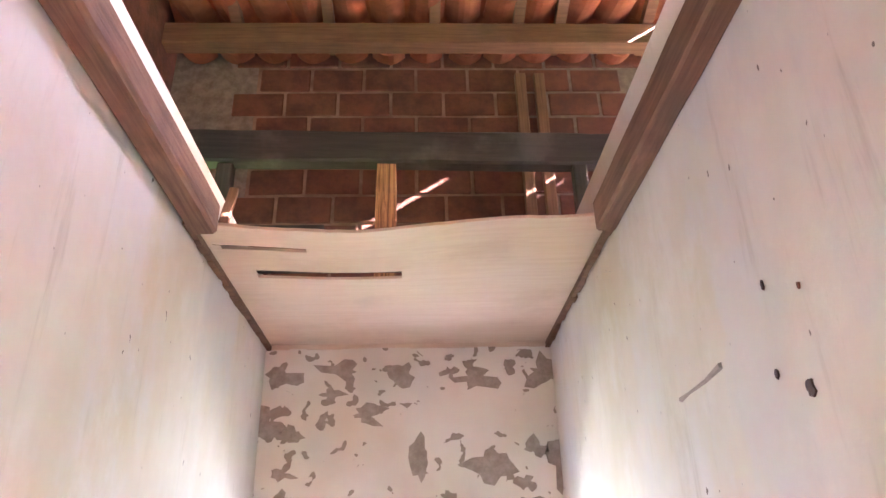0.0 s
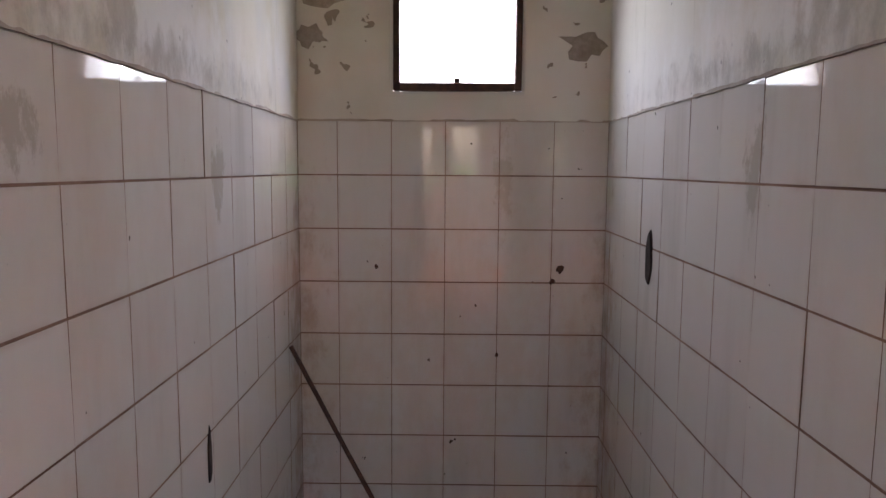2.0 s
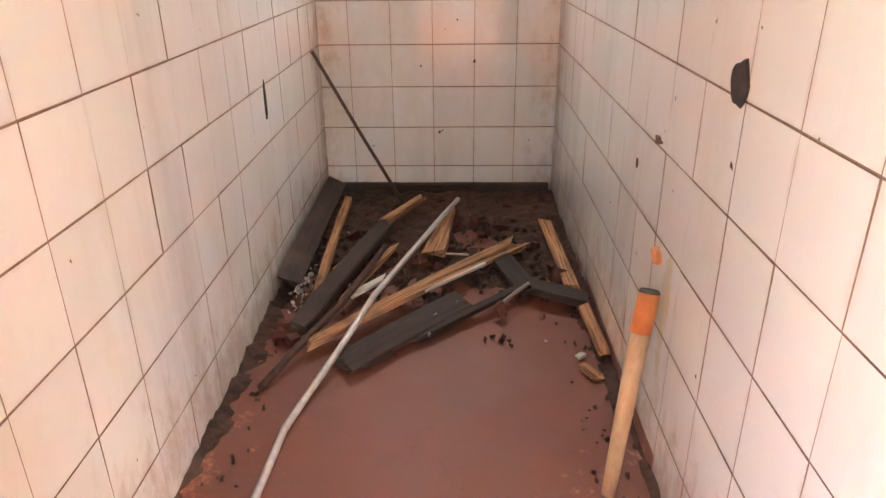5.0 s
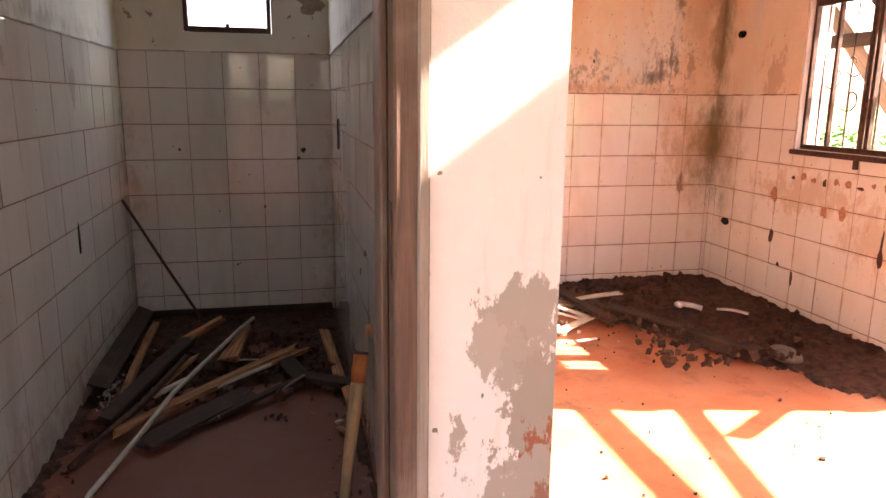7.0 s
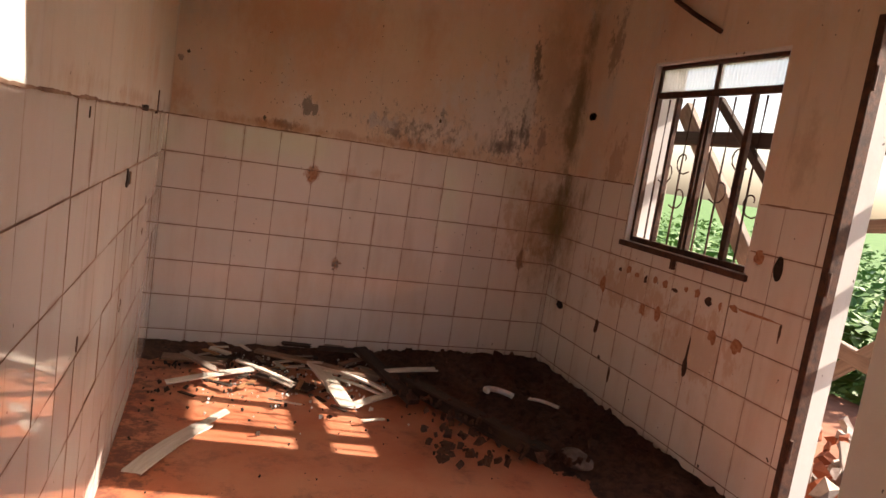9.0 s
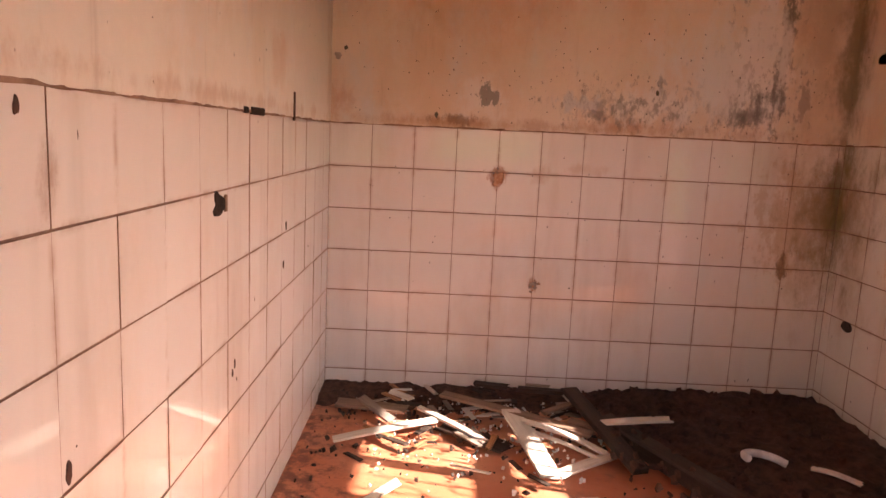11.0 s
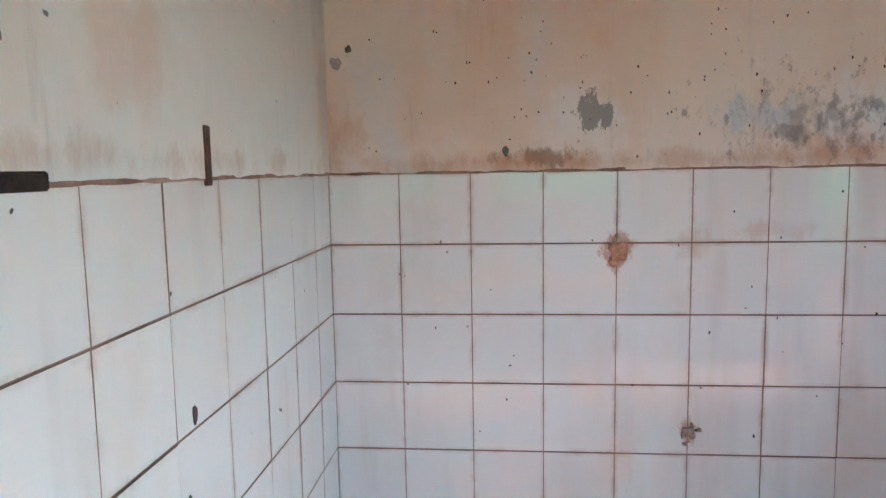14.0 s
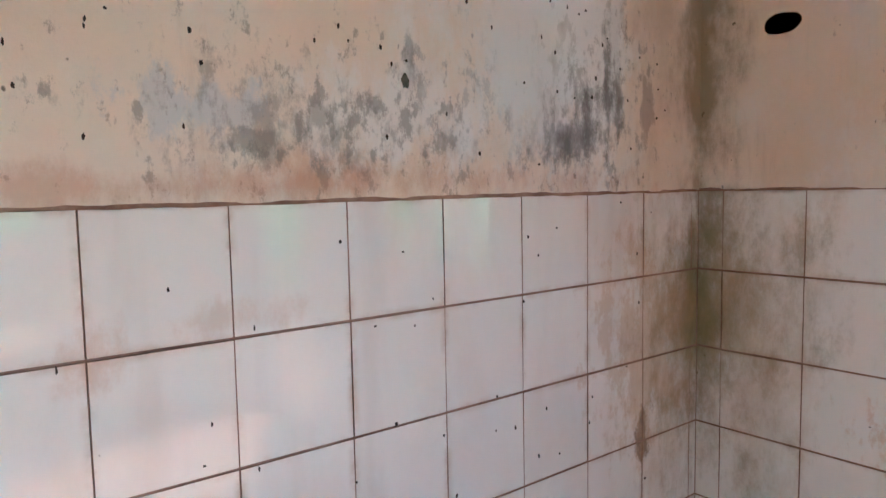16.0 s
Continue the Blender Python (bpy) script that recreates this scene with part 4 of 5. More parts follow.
def plank(name, label, category, p0, p1, width, thick, mat, group="", bend=0.0, jag=0.0, twist=0.0, kind="", split=0.0):
    """A length of sawn or broken wood from p0 to p1, flat side up, grain along its own x axis."""
    p0, p1 = Vector(p0), Vector(p1)
    along = p1 - p0
    L = along.length
    bm = bmesh.new()
    n = max(4, int(L / 0.12))
    rings = []
    for i in range(n + 1):
        s = i / n
        w = width * (1 - split * s) * (1 + random.uniform(-0.04, 0.04)) / 2
        t = thick * (1 + random.uniform(-0.05, 0.05)) / 2
        zb = bend * math.sin(math.pi * s)
        c = min(t, w) * 0.25
        ring = []
        for yy, zz in ((-w + c, -t), (w - c, -t), (w, -t + c), (w, t - c), (w - c, t), (-w + c, t), (-w, t - c), (-w, -t + c)):
            xx = s * L - L / 2
            if i in (0, n) and jag:
                xx += random.uniform(-jag, jag)
            ring.append(bm.verts.new((xx, yy, zz + zb)))
        rings.append(ring)
    for a, b in zip(rings, rings[1:]):
        for k in range(8):
            bm.faces.new((a[k], a[(k + 1) % 8], b[(k + 1) % 8], b[k]))
    bm.faces.new(rings[0][::-1])
    bm.faces.new(rings[-1])
    ob = part(name, bm, mat)
    x = along.normalized()
    up = Vector((0, 0, 1)) if abs(x.z) < 0.95 else Vector((0, 1, 0))
    y = up.cross(x).normalized()
    z = x.cross(y)
    m = Matrix((x, y, z)).transposed().to_4x4()
    m.translation = (p0 + p1) / 2
    ob.matrix_world = m @ pose(0, 0, 0, twist)
    return tagged(ob, label, category, group, kind)


for x, x2, w in ((XL + 0.05, XL + 0.05, 0.072), (XA - 0.03, XA - 0.03, 0.055)):
    plank("ceiling_joist", "brown timber joist along the wall top", "joist", (x, -1.10, ZC + 0.02), (x2, YF + 0.002, ZC + 0.02), w, 0.09, WOOD_ROOF, "ceiling joists")
# strips added behind the slits to keep them dark against the lit attic
plank("cover_strip", "dark timber strip added behind a ceiling slit to block light", "plank", (-1.26, -0.77, ZC + 0.035), (-0.68, -0.77, ZC + 0.035), 0.09, 0.03, WOOD_CHAR)
plank("cover_strip", "dark timber strip added behind a ceiling slit to block light", "plank", (-1.28, -0.96, ZC + 0.037), (-0.95, -0.96, ZC + 0.037), 0.08, 0.03, WOOD_CHAR)
plank("charred_beam", "blackened timber beam under the roof", "beam", (-1.6, -0.5, 3.30), (0.35, -0.5, 3.27), 0.07, 0.14, WOOD_CHAR)
for x, w in ((-1.40, 0.06), (-0.07, 0.055)):
    plank("roof_post", "short blackened timber post on the wall top", "post", (x, -0.5, 2.9), (x, -0.5, 3.22), w, 0.05, WOOD_CHAR, "roof posts")
plank("hanger", "pale timber hanger between beam and ceiling", "post", (-0.80, -0.52, 2.67), (-0.80, -0.5, 3.24), 0.075, 0.03, WOOD_PALE)
plank("hanger", "thin pale lath hanging beside the wall", "post", (-1.245, -0.98, 2.67), (-1.30, -0.7, 3.0), 0.03, 0.02, WOOD_ROOF)
for x in (-0.19, -0.10):
    plank("stud", "upright orange timber stud against the brick", "stud", (x, -0.10, 2.88), (x, -0.10, 3.98), 0.05, 0.035, WOOD_ROOF, "brick wall studs")

# bricks of the raised end wall
bk = {}
for j in range(9):
    z = 2.93 + j * 0.142
    x = -1.55 + (0.12 if j % 2 else 0.0)
    while x < -0.2 + 0.4:
        w = 0.235
        if "b" not in bk:
            bk["b"] = mesh("brick", box_mesh((-w / 2, -0.006, -0.064), (w / 2, 0.006, 0.064), 0.004), BRICK)
        ob = new("brick", bk["b"])
        ob.parent = north_p
        ob.matrix_world = pose(x + w / 2, YA + LAY - 0.002 + random.uniform(-0.003, 0.003), z + 0.064, random.gauss(0, 0.6), random.gauss(0, 0.5), 0)
        x += 0.25
wall("wall_gable", "y", YA + LAY, 0.15, XA, 0.6, 2.9, 4.2, BRICKJOINT, "bare brick end wall under the roof")


def rz(y):
    return 4.16 - 0.28 * y


roof = thing("roof", "old clay tile roof on timber battens, seen from below", "roof", (0, 0, 4.2), "", "structure")
fix(part("purlin", box_mesh((-1.9, -0.24, rz(-0.2) - 0.16), (2.9, -0.16, rz(-0.2) - 0.04), 0.004), WOOD_ROOF), roof)
fix(part("purlin", box_mesh((-1.9, -2.0, rz(-1.9) - 0.16), (2.9, -1.92, rz(-1.9) - 0.04), 0.004), WOOD_ROOF), roof)
for k, x in enumerate((-1.55, -1.12, -0.62, -0.22, -0.02, 0.4, 0.9, 1.5, 2.1, 2.7)):
    bm = bmesh.new()
    vs = [bm.verts.new((xx, yy, rz(yy) - 0.04 + zz)) for xx in (x, x + 0.05) for yy in (0.25, -3.35) for zz in (0, 0.05)]
    for q in ((0, 1, 3, 2), (4, 6, 7, 5), (0, 4, 5, 1), (2, 3, 7, 6), (0, 2, 6, 4), (1, 5, 7, 3)):
        bm.faces.new([vs[i] for i in q])
    fix(part("rafter", bm, WOOD_ROOF), roof)
for k in range(11):
    y = 0.18 - k * 0.33
    if -3.1 < y < -1.9:
        continue
    fix(part("batten", box_mesh((-1.9, y - 0.02, rz(y) + 0.012), (2.9, y + 0.02, rz(y) + 0.035)), WOOD_ROOF), roof)
# channel tiles, with chinks of daylight between them
bm = bmesh.new()
w, L = 0.085, 0.40
prof = [(-w + 2 * w * i / 6, 0.045 * (1 - ((i - 3) / 3) ** 2)) for i in range(7)]
for a, b in zip(prof, prof[1:]):
    pts = [(a[0], 0, a[1]), (b[0], 0, b[1]), (b[0] * 0.9, -L, b[1] + 0.115), (a[0] * 0.9, -L, a[1] + 0.115)]
    lo = [bm.verts.new(p) for p in pts]
    hi = [bm.verts.new((p[0], p[1], p[2] + 0.012)) for p in pts]
    bm.faces.new(lo[::-1])
    bm.faces.new(hi)
    for i in range(4):
        bm.faces.new((lo[i], lo[(i + 1) % 4], hi[(i + 1) % 4], hi[i]))
tm = mesh("roof_tile", bm, ROOFTILE)
for j in range(5):
    y = 0.24 - j * 0.33
    for i in range(20):
        x = -1.82 + i * 0.182
        ob = new("roof_tile", tm)
        ob.parent = roof
        ob.matrix_parent_inverse = roof.matrix_basis.inverted()
        ob.matrix_basis = pose(x + random.uniform(-0.006, 0.006), y, rz(y) + 0.035, random.gauss(0, 0.8), 0, random.gauss(0, 1.2))
        if i < 12:
            ob2 = new("roof_tile", tm)
            ob2.parent = roof
            ob2.matrix_parent_inverse = roof.matrix_basis.inverted()
            ob2.matrix_basis = pose(x + 0.091, y, rz(y) + 0.135, random.gauss(0, 0.8), 180, random.gauss(0, 1.2))
# unseen rest of the roof as plain sheets, added to keep daylight out
bm = bmesh.new()
for xa, xb, ya, yb in ((1.75, 2.9, 0.3, -1.4), (0.0, 2.9, -1.4, -3.4), (-1.9, 0.0, -1.4, -3.4)):
    vs = [bm.verts.new((x, y, rz(y) + 0.06 + z)) for x in (xa, xb) for y in (ya, yb) for z in (0, 0.03)]
    for q in ((0, 1, 3, 2), (4, 6, 7, 5), (0, 4, 5, 1), (2, 3, 7, 6), (0, 2, 6, 4), (1, 5, 7, 3)):
        bm.faces.new([vs[i] for i in q])
fix(part("roof_blocker", bm, ROOFTILE), roof)
wall("wall_gable_west", "y", YA + LAY, 0.15, -1.95, XL - 0.15, 2.9, 4.2, BRICKJOINT, "bare brick end wall under the roof")
# attic walls added to keep daylight out; the east opening lets sun glow in
wall("wall_attic_east", "x", 2.82, 2.9, -3.4, 0.3, TOPW + 0.01, 5.2, BRICK, "brick wall added under the roof to limit daylight", [(-0.9, 3.3, -0.3, 3.75)])
wall("wall_attic_west", "x", -1.95, -1.85, -3.4, 0.3, 2.9, 5.2, BRICK, "brick wall added under the roof to limit daylight")
wall("wall_attic_south", "y", -3.4, -3.3, -1.85, 2.9, 3.2, 5.15, BRICK, "brick wall added under the roof to limit daylight")


# ---- rubble ----
def mound(name, label, xa, xb, ya, yb, height, mat=SOIL, cell=0.022, base=0.0):
    """A low heap of soil as a height field; height(x, y) under zero leaves the floor bare."""
    bm = bmesh.new()
    nx, ny = int((xb - xa) / cell), int((yb - ya) / cell)
    g = {}
    for i in range(nx + 1):
        for j in range(ny + 1):
            x, y = xa + (xb - xa) * i / nx, ya + (yb - ya) * j / ny
            h = height(x, y) + 0.018 * noise.noise((x * 9, y * 9, 3)) + 0.014 * noise.noise((x * 28, y * 28, 1)) + 0.008 * noise.noise((x * 60, y * 60, 5))
            if h > -0.012:
                g[i, j] = bm.verts.new((x, y, base + max(h, -0.004)))
    for i, j in list(g):
        q = [g.get(k) for k in ((i, j), (i + 1, j), (i + 1, j + 1), (i, j + 1))]
        if all(q):
            bm.faces.new(q)
    return tagged(part(name, bm, mat, None, "", True), label, "rubble", "", "stuff")


def crumbs(name, label, spots, mat, lo=0.008, hi=0.03):
    """Loose lumps, each an uneven block, lying about the given places."""
    verts, faces = [], []
    for x, y, z in spots:
        s = random.triangular(lo, hi, lo)
        rot = Euler((random.uniform(0, 6), random.uniform(0, 6), random.uniform(0, 6))).to_matrix()
        b = len(verts)
        for c in ((-1, -1, -1), (1, -1, -1), (1, 1, -1), (-1, 1, -1), (-1, -1, 1), (1, -1, 1), (1, 1, 1), (-1, 1, 1)):
            v = rot @ Vector([k * s * random.uniform(0.35, 1.0) * f for k, f in zip(c, (1, 0.8, 0.5))])
            verts.append((x + v.x, y + v.y, z + v.z + s * 0.3))
        faces += [tuple(b + k for k in f) for f in ((0, 3, 2, 1), (4, 5, 6, 7), (0, 1, 5, 4), (1, 2, 6, 5), (2, 3, 7, 6), (3, 0, 4, 7))]
    me = bpy.data.meshes.new(name)
    me.from_pydata(verts, [], faces)
    me.materials.append(mat)
    return tagged(new(name, me), label, "rubble", "", "stuff")


def pantry_soil(x, y):
    back = 0.055 - 0.055 * max(0.0, -y - 0.45) - 0.05 * max(0.0, 1 - math.hypot(x + 0.56, y + 0.62) / 0.19)
    left = 0.05 - 0.45 * (x - XL) - 0.02 * max(0, -y - 1.2)
    right = 0.05 - 0.5 * (XA - x) - 0.02 * max(0, -y - 1.2)
    mid = 0.035 - 0.5 * math.hypot((x + 0.8) * 0.6, (y + 1.15) * 0.7)
    return max(back, left, right, mid) - 0.02


mound("soil_heap", "dark damp soil and rotten plaster along the pantry walls", XL, XA, -2.75, YA, pantry_soil, base=ZP)
R = random.uniform
crumbs("rubble", "small lumps of soil and brick on the pantry floor", [(R(XL + 0.03, XA - 0.03), R(-1.3, -0.08), ZP + 0.02) for _ in range(560)], SOIL, 0.006, 0.024)
crumbs("rubble", "broken reddish clay lumps on the pantry floor", [(R(XL + 0.03, XA - 0.03), R(-1.4, -0.2), ZP + 0.025) for _ in range(90)], BRICK, 0.012, 0.045)
crumbs("rubble", "soil lumps along the pantry side walls", [(random.choice((XL + 0.02 + R(0, 0.12), XA - 0.02 - R(0, 0.12))), R(-2.7, -1.2), ZP + 0.002) for _ in range(90)], SOIL, 0.004, 0.012)
crumbs("rubble", "pale plaster flakes on the pantry floor", [(R(XL + 0.1, XA - 0.1), R(-1.6, -0.2), ZP + 0.04) for _ in range(20)], RENDER, 0.004, 0.011)
crumbs("rubble", "crumbled white plaster beside the pantry wall", [(-1.185 + random.gauss(0, 0.022), -1.27 + random.gauss(0, 0.09), ZP + 0.075) for _ in range(55)], RENDER, 0.003, 0.012)
crumbs("rubble", "reddish brick lumps beside the pantry wall", [(-1.19 + random.gauss(0, 0.035), -1.40 + random.gauss(0, 0.08), ZP + 0.02) for _ in range(9)], BRICK, 0.02, 0.05)
crumbs("rubble", "dark crumbled lumps at the edge of the pantry debris", [(-0.49 + random.gauss(0, 0.03), -1.49 + random.gauss(0, 0.022), ZP + 0.004) for _ in range(7)], SOIL, 0.008, 0.018)

PL = "broken planks in the pantry"
plank("plank", "dark rotten plank lying on the rubble", "plank", (-0.936, -0.674, 0.025), (-1.154, -1.528, -0.010), 0.072, 0.04, WOOD_DARK, PL, 0.01, 0.05)
plank("plank", "orange split end of a plank", "plank", (-0.806, -0.390, 0.040), (-0.960, -0.691, 0.035), 0.042, 0.028, WOOD_PALE, PL, 0, 0.04)
plank("plank", "pale splintered plank across the rubble", "plank", (-0.414, -0.823, 0.000), (-1.079, -1.560, -0.020), 0.045, 0.026, WOOD_PALE, PL, 0.006, 0.06)
plank("plank", "pale splintered lath beside a plank", "plank", (-0.357, -0.834, -0.010), (-0.953, -1.454, -0.010), 0.02, 0.02, WOOD_PALE, PL, 0.008, 0.04)
plank("plank", "thin torn sliver along a pale plank", "plank", (-0.527, -1.027, 0.000), (-0.894, -1.389, -0.010), 0.014, 0.014, WOOD_WHITE, PL, 0.004, 0.03)
plank("plank", "wedge of pale split wood", "plank", (-0.723, -0.941, 0.010), (-0.662, -0.463, 0.000), 0.095, 0.03, WOOD_PALE, PL, 0, 0.05, 0, "", 0.62)
plank("plank", "pale splintered plank along the tiled wall", "plank", (-0.243, -0.628, 0.010), (-0.210, -1.213, -0.010), 0.05, 0.03, WOOD_PALE, PL, 0, 0.05, 20)
plank("plank", "pale lath along the tiled wall", "plank", (-0.192, -1.348, -0.010), (-0.172, -1.616, -0.025), 0.038, 0.022, WOOD_PALE, PL, 0, 0.02, 10)
plank("plank", "orange split lath on the rubble", "plank", (-1.154, -0.356, 0.020), (-1.133, -1.262, -0.005), 0.034, 0.024, WOOD_PALE, PL, 0.01, 0.03)
plank("plank", "short pale lath on the rubble", "plank", (-0.979, -0.838, 0.020), (-1.094, -1.099, 0.005), 0.026, 0.02, WOOD_PALE, PL, 0, 0.03)
plank("plank", "short pale lath among clay lumps", "plank", (-0.886, -0.881, 0.010), (-1.043, -1.330, -0.010), 0.024, 0.018, WOOD_PALE, PL, 0, 0.03)
plank("plank", "broken sliver of pale wood", "plank", (-0.901, -1.123, -0.010), (-0.997, -1.243, -0.015), 0.03, 0.014, WOOD_WHITE, PL, 0, 0.03)
plank("plank", "dark rotten board leaning along the side wall", "plank", (-1.242, -0.146, 0.040), (-1.242, -1.217, 0.025), 0.09, 0.03, WOOD_DARK, PL, 0, 0.03, -25)
plank("plank", "dark flat rotten board on the floor", "plank", (-0.627, -1.286, -0.030), (-0.960, -1.661, -0.034), 0.12, 0.02, WOOD_DARK, PL, 0.004, 0.06)
plank("plank", "dark half-buried board end", "plank", (-0.861, -1.590, -0.040), (-0.972, -1.681, -0.040), 0.075, 0.016, WOOD_DARK, PL, 0, 0.03)
plank("plank", "grey weathered lath on the floor", "plank", (-0.328, -1.129, -0.010), (-0.757, -1.519, -0.035), 0.034, 0.018, WOOD_DARK, PL, 0, 0.04)
plank("plank", "grey twig of weathered wood", "plank", (-0.348, -1.177, 0.005), (-0.494, -1.343, -0.020), 0.012, 0.01, WOOD_GREY, PL, 0.006, 0.01)
plank("plank", "dark broken board on the rubble", "plank", (-0.470, -0.894, -0.010), (-0.383, -1.179, -0.015), 0.085, 0.02, WOOD_DARK, PL, 0, 0.05)
plank("plank", "dark broken board beside the tiled wall", "plank", (-0.368, -1.196, -0.005), (-0.180, -1.290, -0.015), 0.08, 0.03, WOOD_DARK, PL, 0, 0.04)
plank("plank", "small chip of pale wood", "plank", (-0.240, -1.661, -0.045), (-0.212, -1.713, -0.045), 0.04, 0.014, WOOD_PALE, PL, 0, 0.02)
plank("plank", "small chip of pale wood", "plank", (-0.229, -1.596, -0.045), (-0.251, -1.616, -0.045), 0.02, 0.012, WOOD_WHITE, PL, 0, 0.01)
plank("plank", "narrow white splinter on the soil", "plank", (-0.680, -0.892, -0.015), (-0.584, -0.903, -0.015), 0.008, 0.006, WOOD_WHITE, PL)
plank("plank", "dark skirting board against the end wall", "plank", (-1.25, -0.075, -0.022), (-0.17, -0.075, -0.022), 0.04, 0.075, WOOD_DARK, PL)
bm = bmesh.new()
add_tube(bm, [(-0.918, -0.921, 0.030), (-1.028, -1.377, 0.010), (-1.129, -1.608, -0.015), (-1.205, -1.787, -0.046)], 0.012, 8)
tagged(part("iron_pipe", bm, RUST, None, "", True), "thin dark rusty pipe lying on the rubble", "pipe")
bm = bmesh.new()
add_tube(bm, [(-0.629, -0.389, 0.040), (-0.692, -0.638, 0.055), (-0.776, -0.886, 0.040), (-0.917, -1.319, 0.020), (-1.000, -1.644, -0.015), (-1.056, -1.828, -0.040), (-1.090, -1.971, -0.047), (-1.115, -2.56, -0.047)], 0.0105, 10)
tagged(part("metal_conduit", bm, GALV, None, "", True), "long bent pale metal conduit across the floor", "pipe")
bm = bmesh.new()
add_tube(bm, [(-1.288, -0.255, 0.70), (-1.08, -0.34, 0.35), (-0.863, -0.45, 0.01)], 0.008, 8)
tagged(part("iron_bar", bm, RUST, None, "", True), "thin iron bar leaning into the tiled corner", "bar")
# wooden pole by the side wall
pole = thing("wooden_pole", "pale wooden pole with an orange charred top, leaning on tiles", "pole", (-0.268, -2.19, -0.06))
bm = bmesh.new()
add_tube(bm, [(-0.268, -2.19, -0.06), (-0.238, -2.14, 0.14), (-0.207, -2.09, 0.325)], [0.017, 0.021, 0.024], 12)
fix(part("shaft", bm, WOOD_POLE, None, "", True), pole)
bm = bmesh.new()
add_tube(bm, [(-0.207, -2.09, 0.325), (-0.192, -2.068, 0.415)], [0.0242, 0.025], 12)
fix(part("tip", bm, simple("orange_wood", (0.55, 0.20, 0.06), (0.42, 0.13, 0.04), 20, 0.7), None, "orange tip", True), pole)
bm = bmesh.new()
add_tube(bm, [(-0.192, -2.068, 0.415), (-0.191, -2.066, 0.422)], [0.0252, 0.022], 12)
fix(part("burnt_end", bm, WOOD_CHAR, None, "charred end"), pole)


def kitchen_soil(x, y):
    d = (x - 1.2) * 0.91 + (y + 0.14) * 0.415
    side = 0.07 * min(1.0, d / 0.35) if d > -0.05 else -0.05
    side = min(side, 0.10 + 0.05 * (y + 2.3)) if y < -1.5 else side
    back = 0.04 - 0.2 * max(0, -y - 0.05)
    return max(side, back) - 0.004


mound("soil_heap", "dark heap of soil and rotten debris in the kitchen corner", XB, XR, -2.6, 0.0, kitchen_soil)
crumbs("rubble", "soil lumps on the kitchen heap", [(R(1.25, XR - 0.02), R(-1.6, -0.02), 0.066) for _ in range(420)], SOIL, 0.008, 0.035)
crumbs("rubble", "wood chips and crumbs on the sunlit kitchen floor", [(R(0.05, 1.35), -abs(random.gauss(0, 0.42)) - 0.05, 0.012) for _ in range(420)], WOOD_DARK, 0.004, 0.018)
crumbs("rubble", "pale plaster crumbs among the kitchen boards", [(R(0.3, 1.3), -abs(random.gauss(0.4, 0.25)) - 0.05, 0.014) for _ in range(260)], PLASTER_P, 0.004, 0.013)
crumbs("rubble", "few dark crumbs on the open kitchen floor", [(R(0.05, 2.0), R(-3.2, -0.9), 0.002) for _ in range(60)], WOOD_DARK, 0.004, 0.014)
KB = "loose boards in the kitchen"
plank("board", "white painted ceiling board on the debris", "board", (0.15, -0.665, 0.03), (0.56, -0.455, 0.045), 0.05, 0.01, WOOD_WHITE, KB, 0.004, 0.012)
plank("board", "short white board fragment", "board", (0.339, -0.184, 0.06), (0.444, -0.253, 0.055), 0.04, 0.01, WOOD_WHITE, KB, 0.002, 0.01)
plank("board", "narrow white lath on the debris", "board", (0.485, -0.355, 0.055), (0.765, -0.62, 0.03), 0.034, 0.01, WOOD_WHITE, KB, 0.006, 0.014)
plank("board", "long grey-brown board on the debris", "board", (0.585, -0.225, 0.075), (1.21, -0.58, 0.06), 0.062, 0.014, WOOD_BROWN, KB, 0.006, 0.014)
plank("board", "broad bleached board sloping over the debris", "board", (0.888, -0.40, 0.075), (1.0, -0.885, 0.02), 0.085, 0.012, WOOD_WHITE, KB, 0.006, 0.014)
plank("board", "white board with paint flaking in the sun", "board", (0.935, -0.51, 0.08), (1.24, -0.70, 0.04), 0.036, 0.01, WOOD_WHITE, KB, 0.014, 0.012)
plank("board", "narrow white lath in the sun", "board", (0.945, -0.555, 0.06), (1.215, -0.745, 0.03), 0.02, 0.01, WOOD_WHITE, KB, 0.008, 0.012)
plank("board", "short white board lying askew", "board", (1.035, -0.855, 0.018), (1.262, -0.705, 0.03), 0.055, 0.01, WOOD_WHITE, KB, 0.003, 0.014)
plank("board", "brown board end under white laths", "board", (1.147, -0.444, 0.06), (1.262, -0.50, 0.055), 0.06, 0.012, WOOD_BROWN, KB, 0, 0.012)
plank("board", "pale board end against the end wall", "board", (1.035, -0.363, 0.06), (1.18, -0.255, 0.065), 0.035, 0.012, WOOD_BROWN, KB, 0, 0.012)
plank("board", "pale board sticking out of the soil", "board", (1.28, -0.505, 0.085), (1.57, -0.448, 0.09), 0.05, 0.012, WOOD_WHITE, KB, 0.004, 0.014)
plank("board", "dark thick plank across the debris", "board", (1.185, -0.15, 0.10), (1.34, -0.845, 0.045), 0.075, 0.028, WOOD_DARK, KB, 0, 0.02)
plank("board", "brown board fragment against the end wall", "board", (0.74, -0.075, 0.08), (0.90, -0.12, 0.085), 0.05, 0.014, WOOD_DARK, KB, 0, 0.012)
plank("board", "dark batten end in the debris", "board", (0.95, -0.11, 0.075), (1.16, -0.16, 0.085), 0.045, 0.018, WOOD_DARK, KB, 0, 0.012)
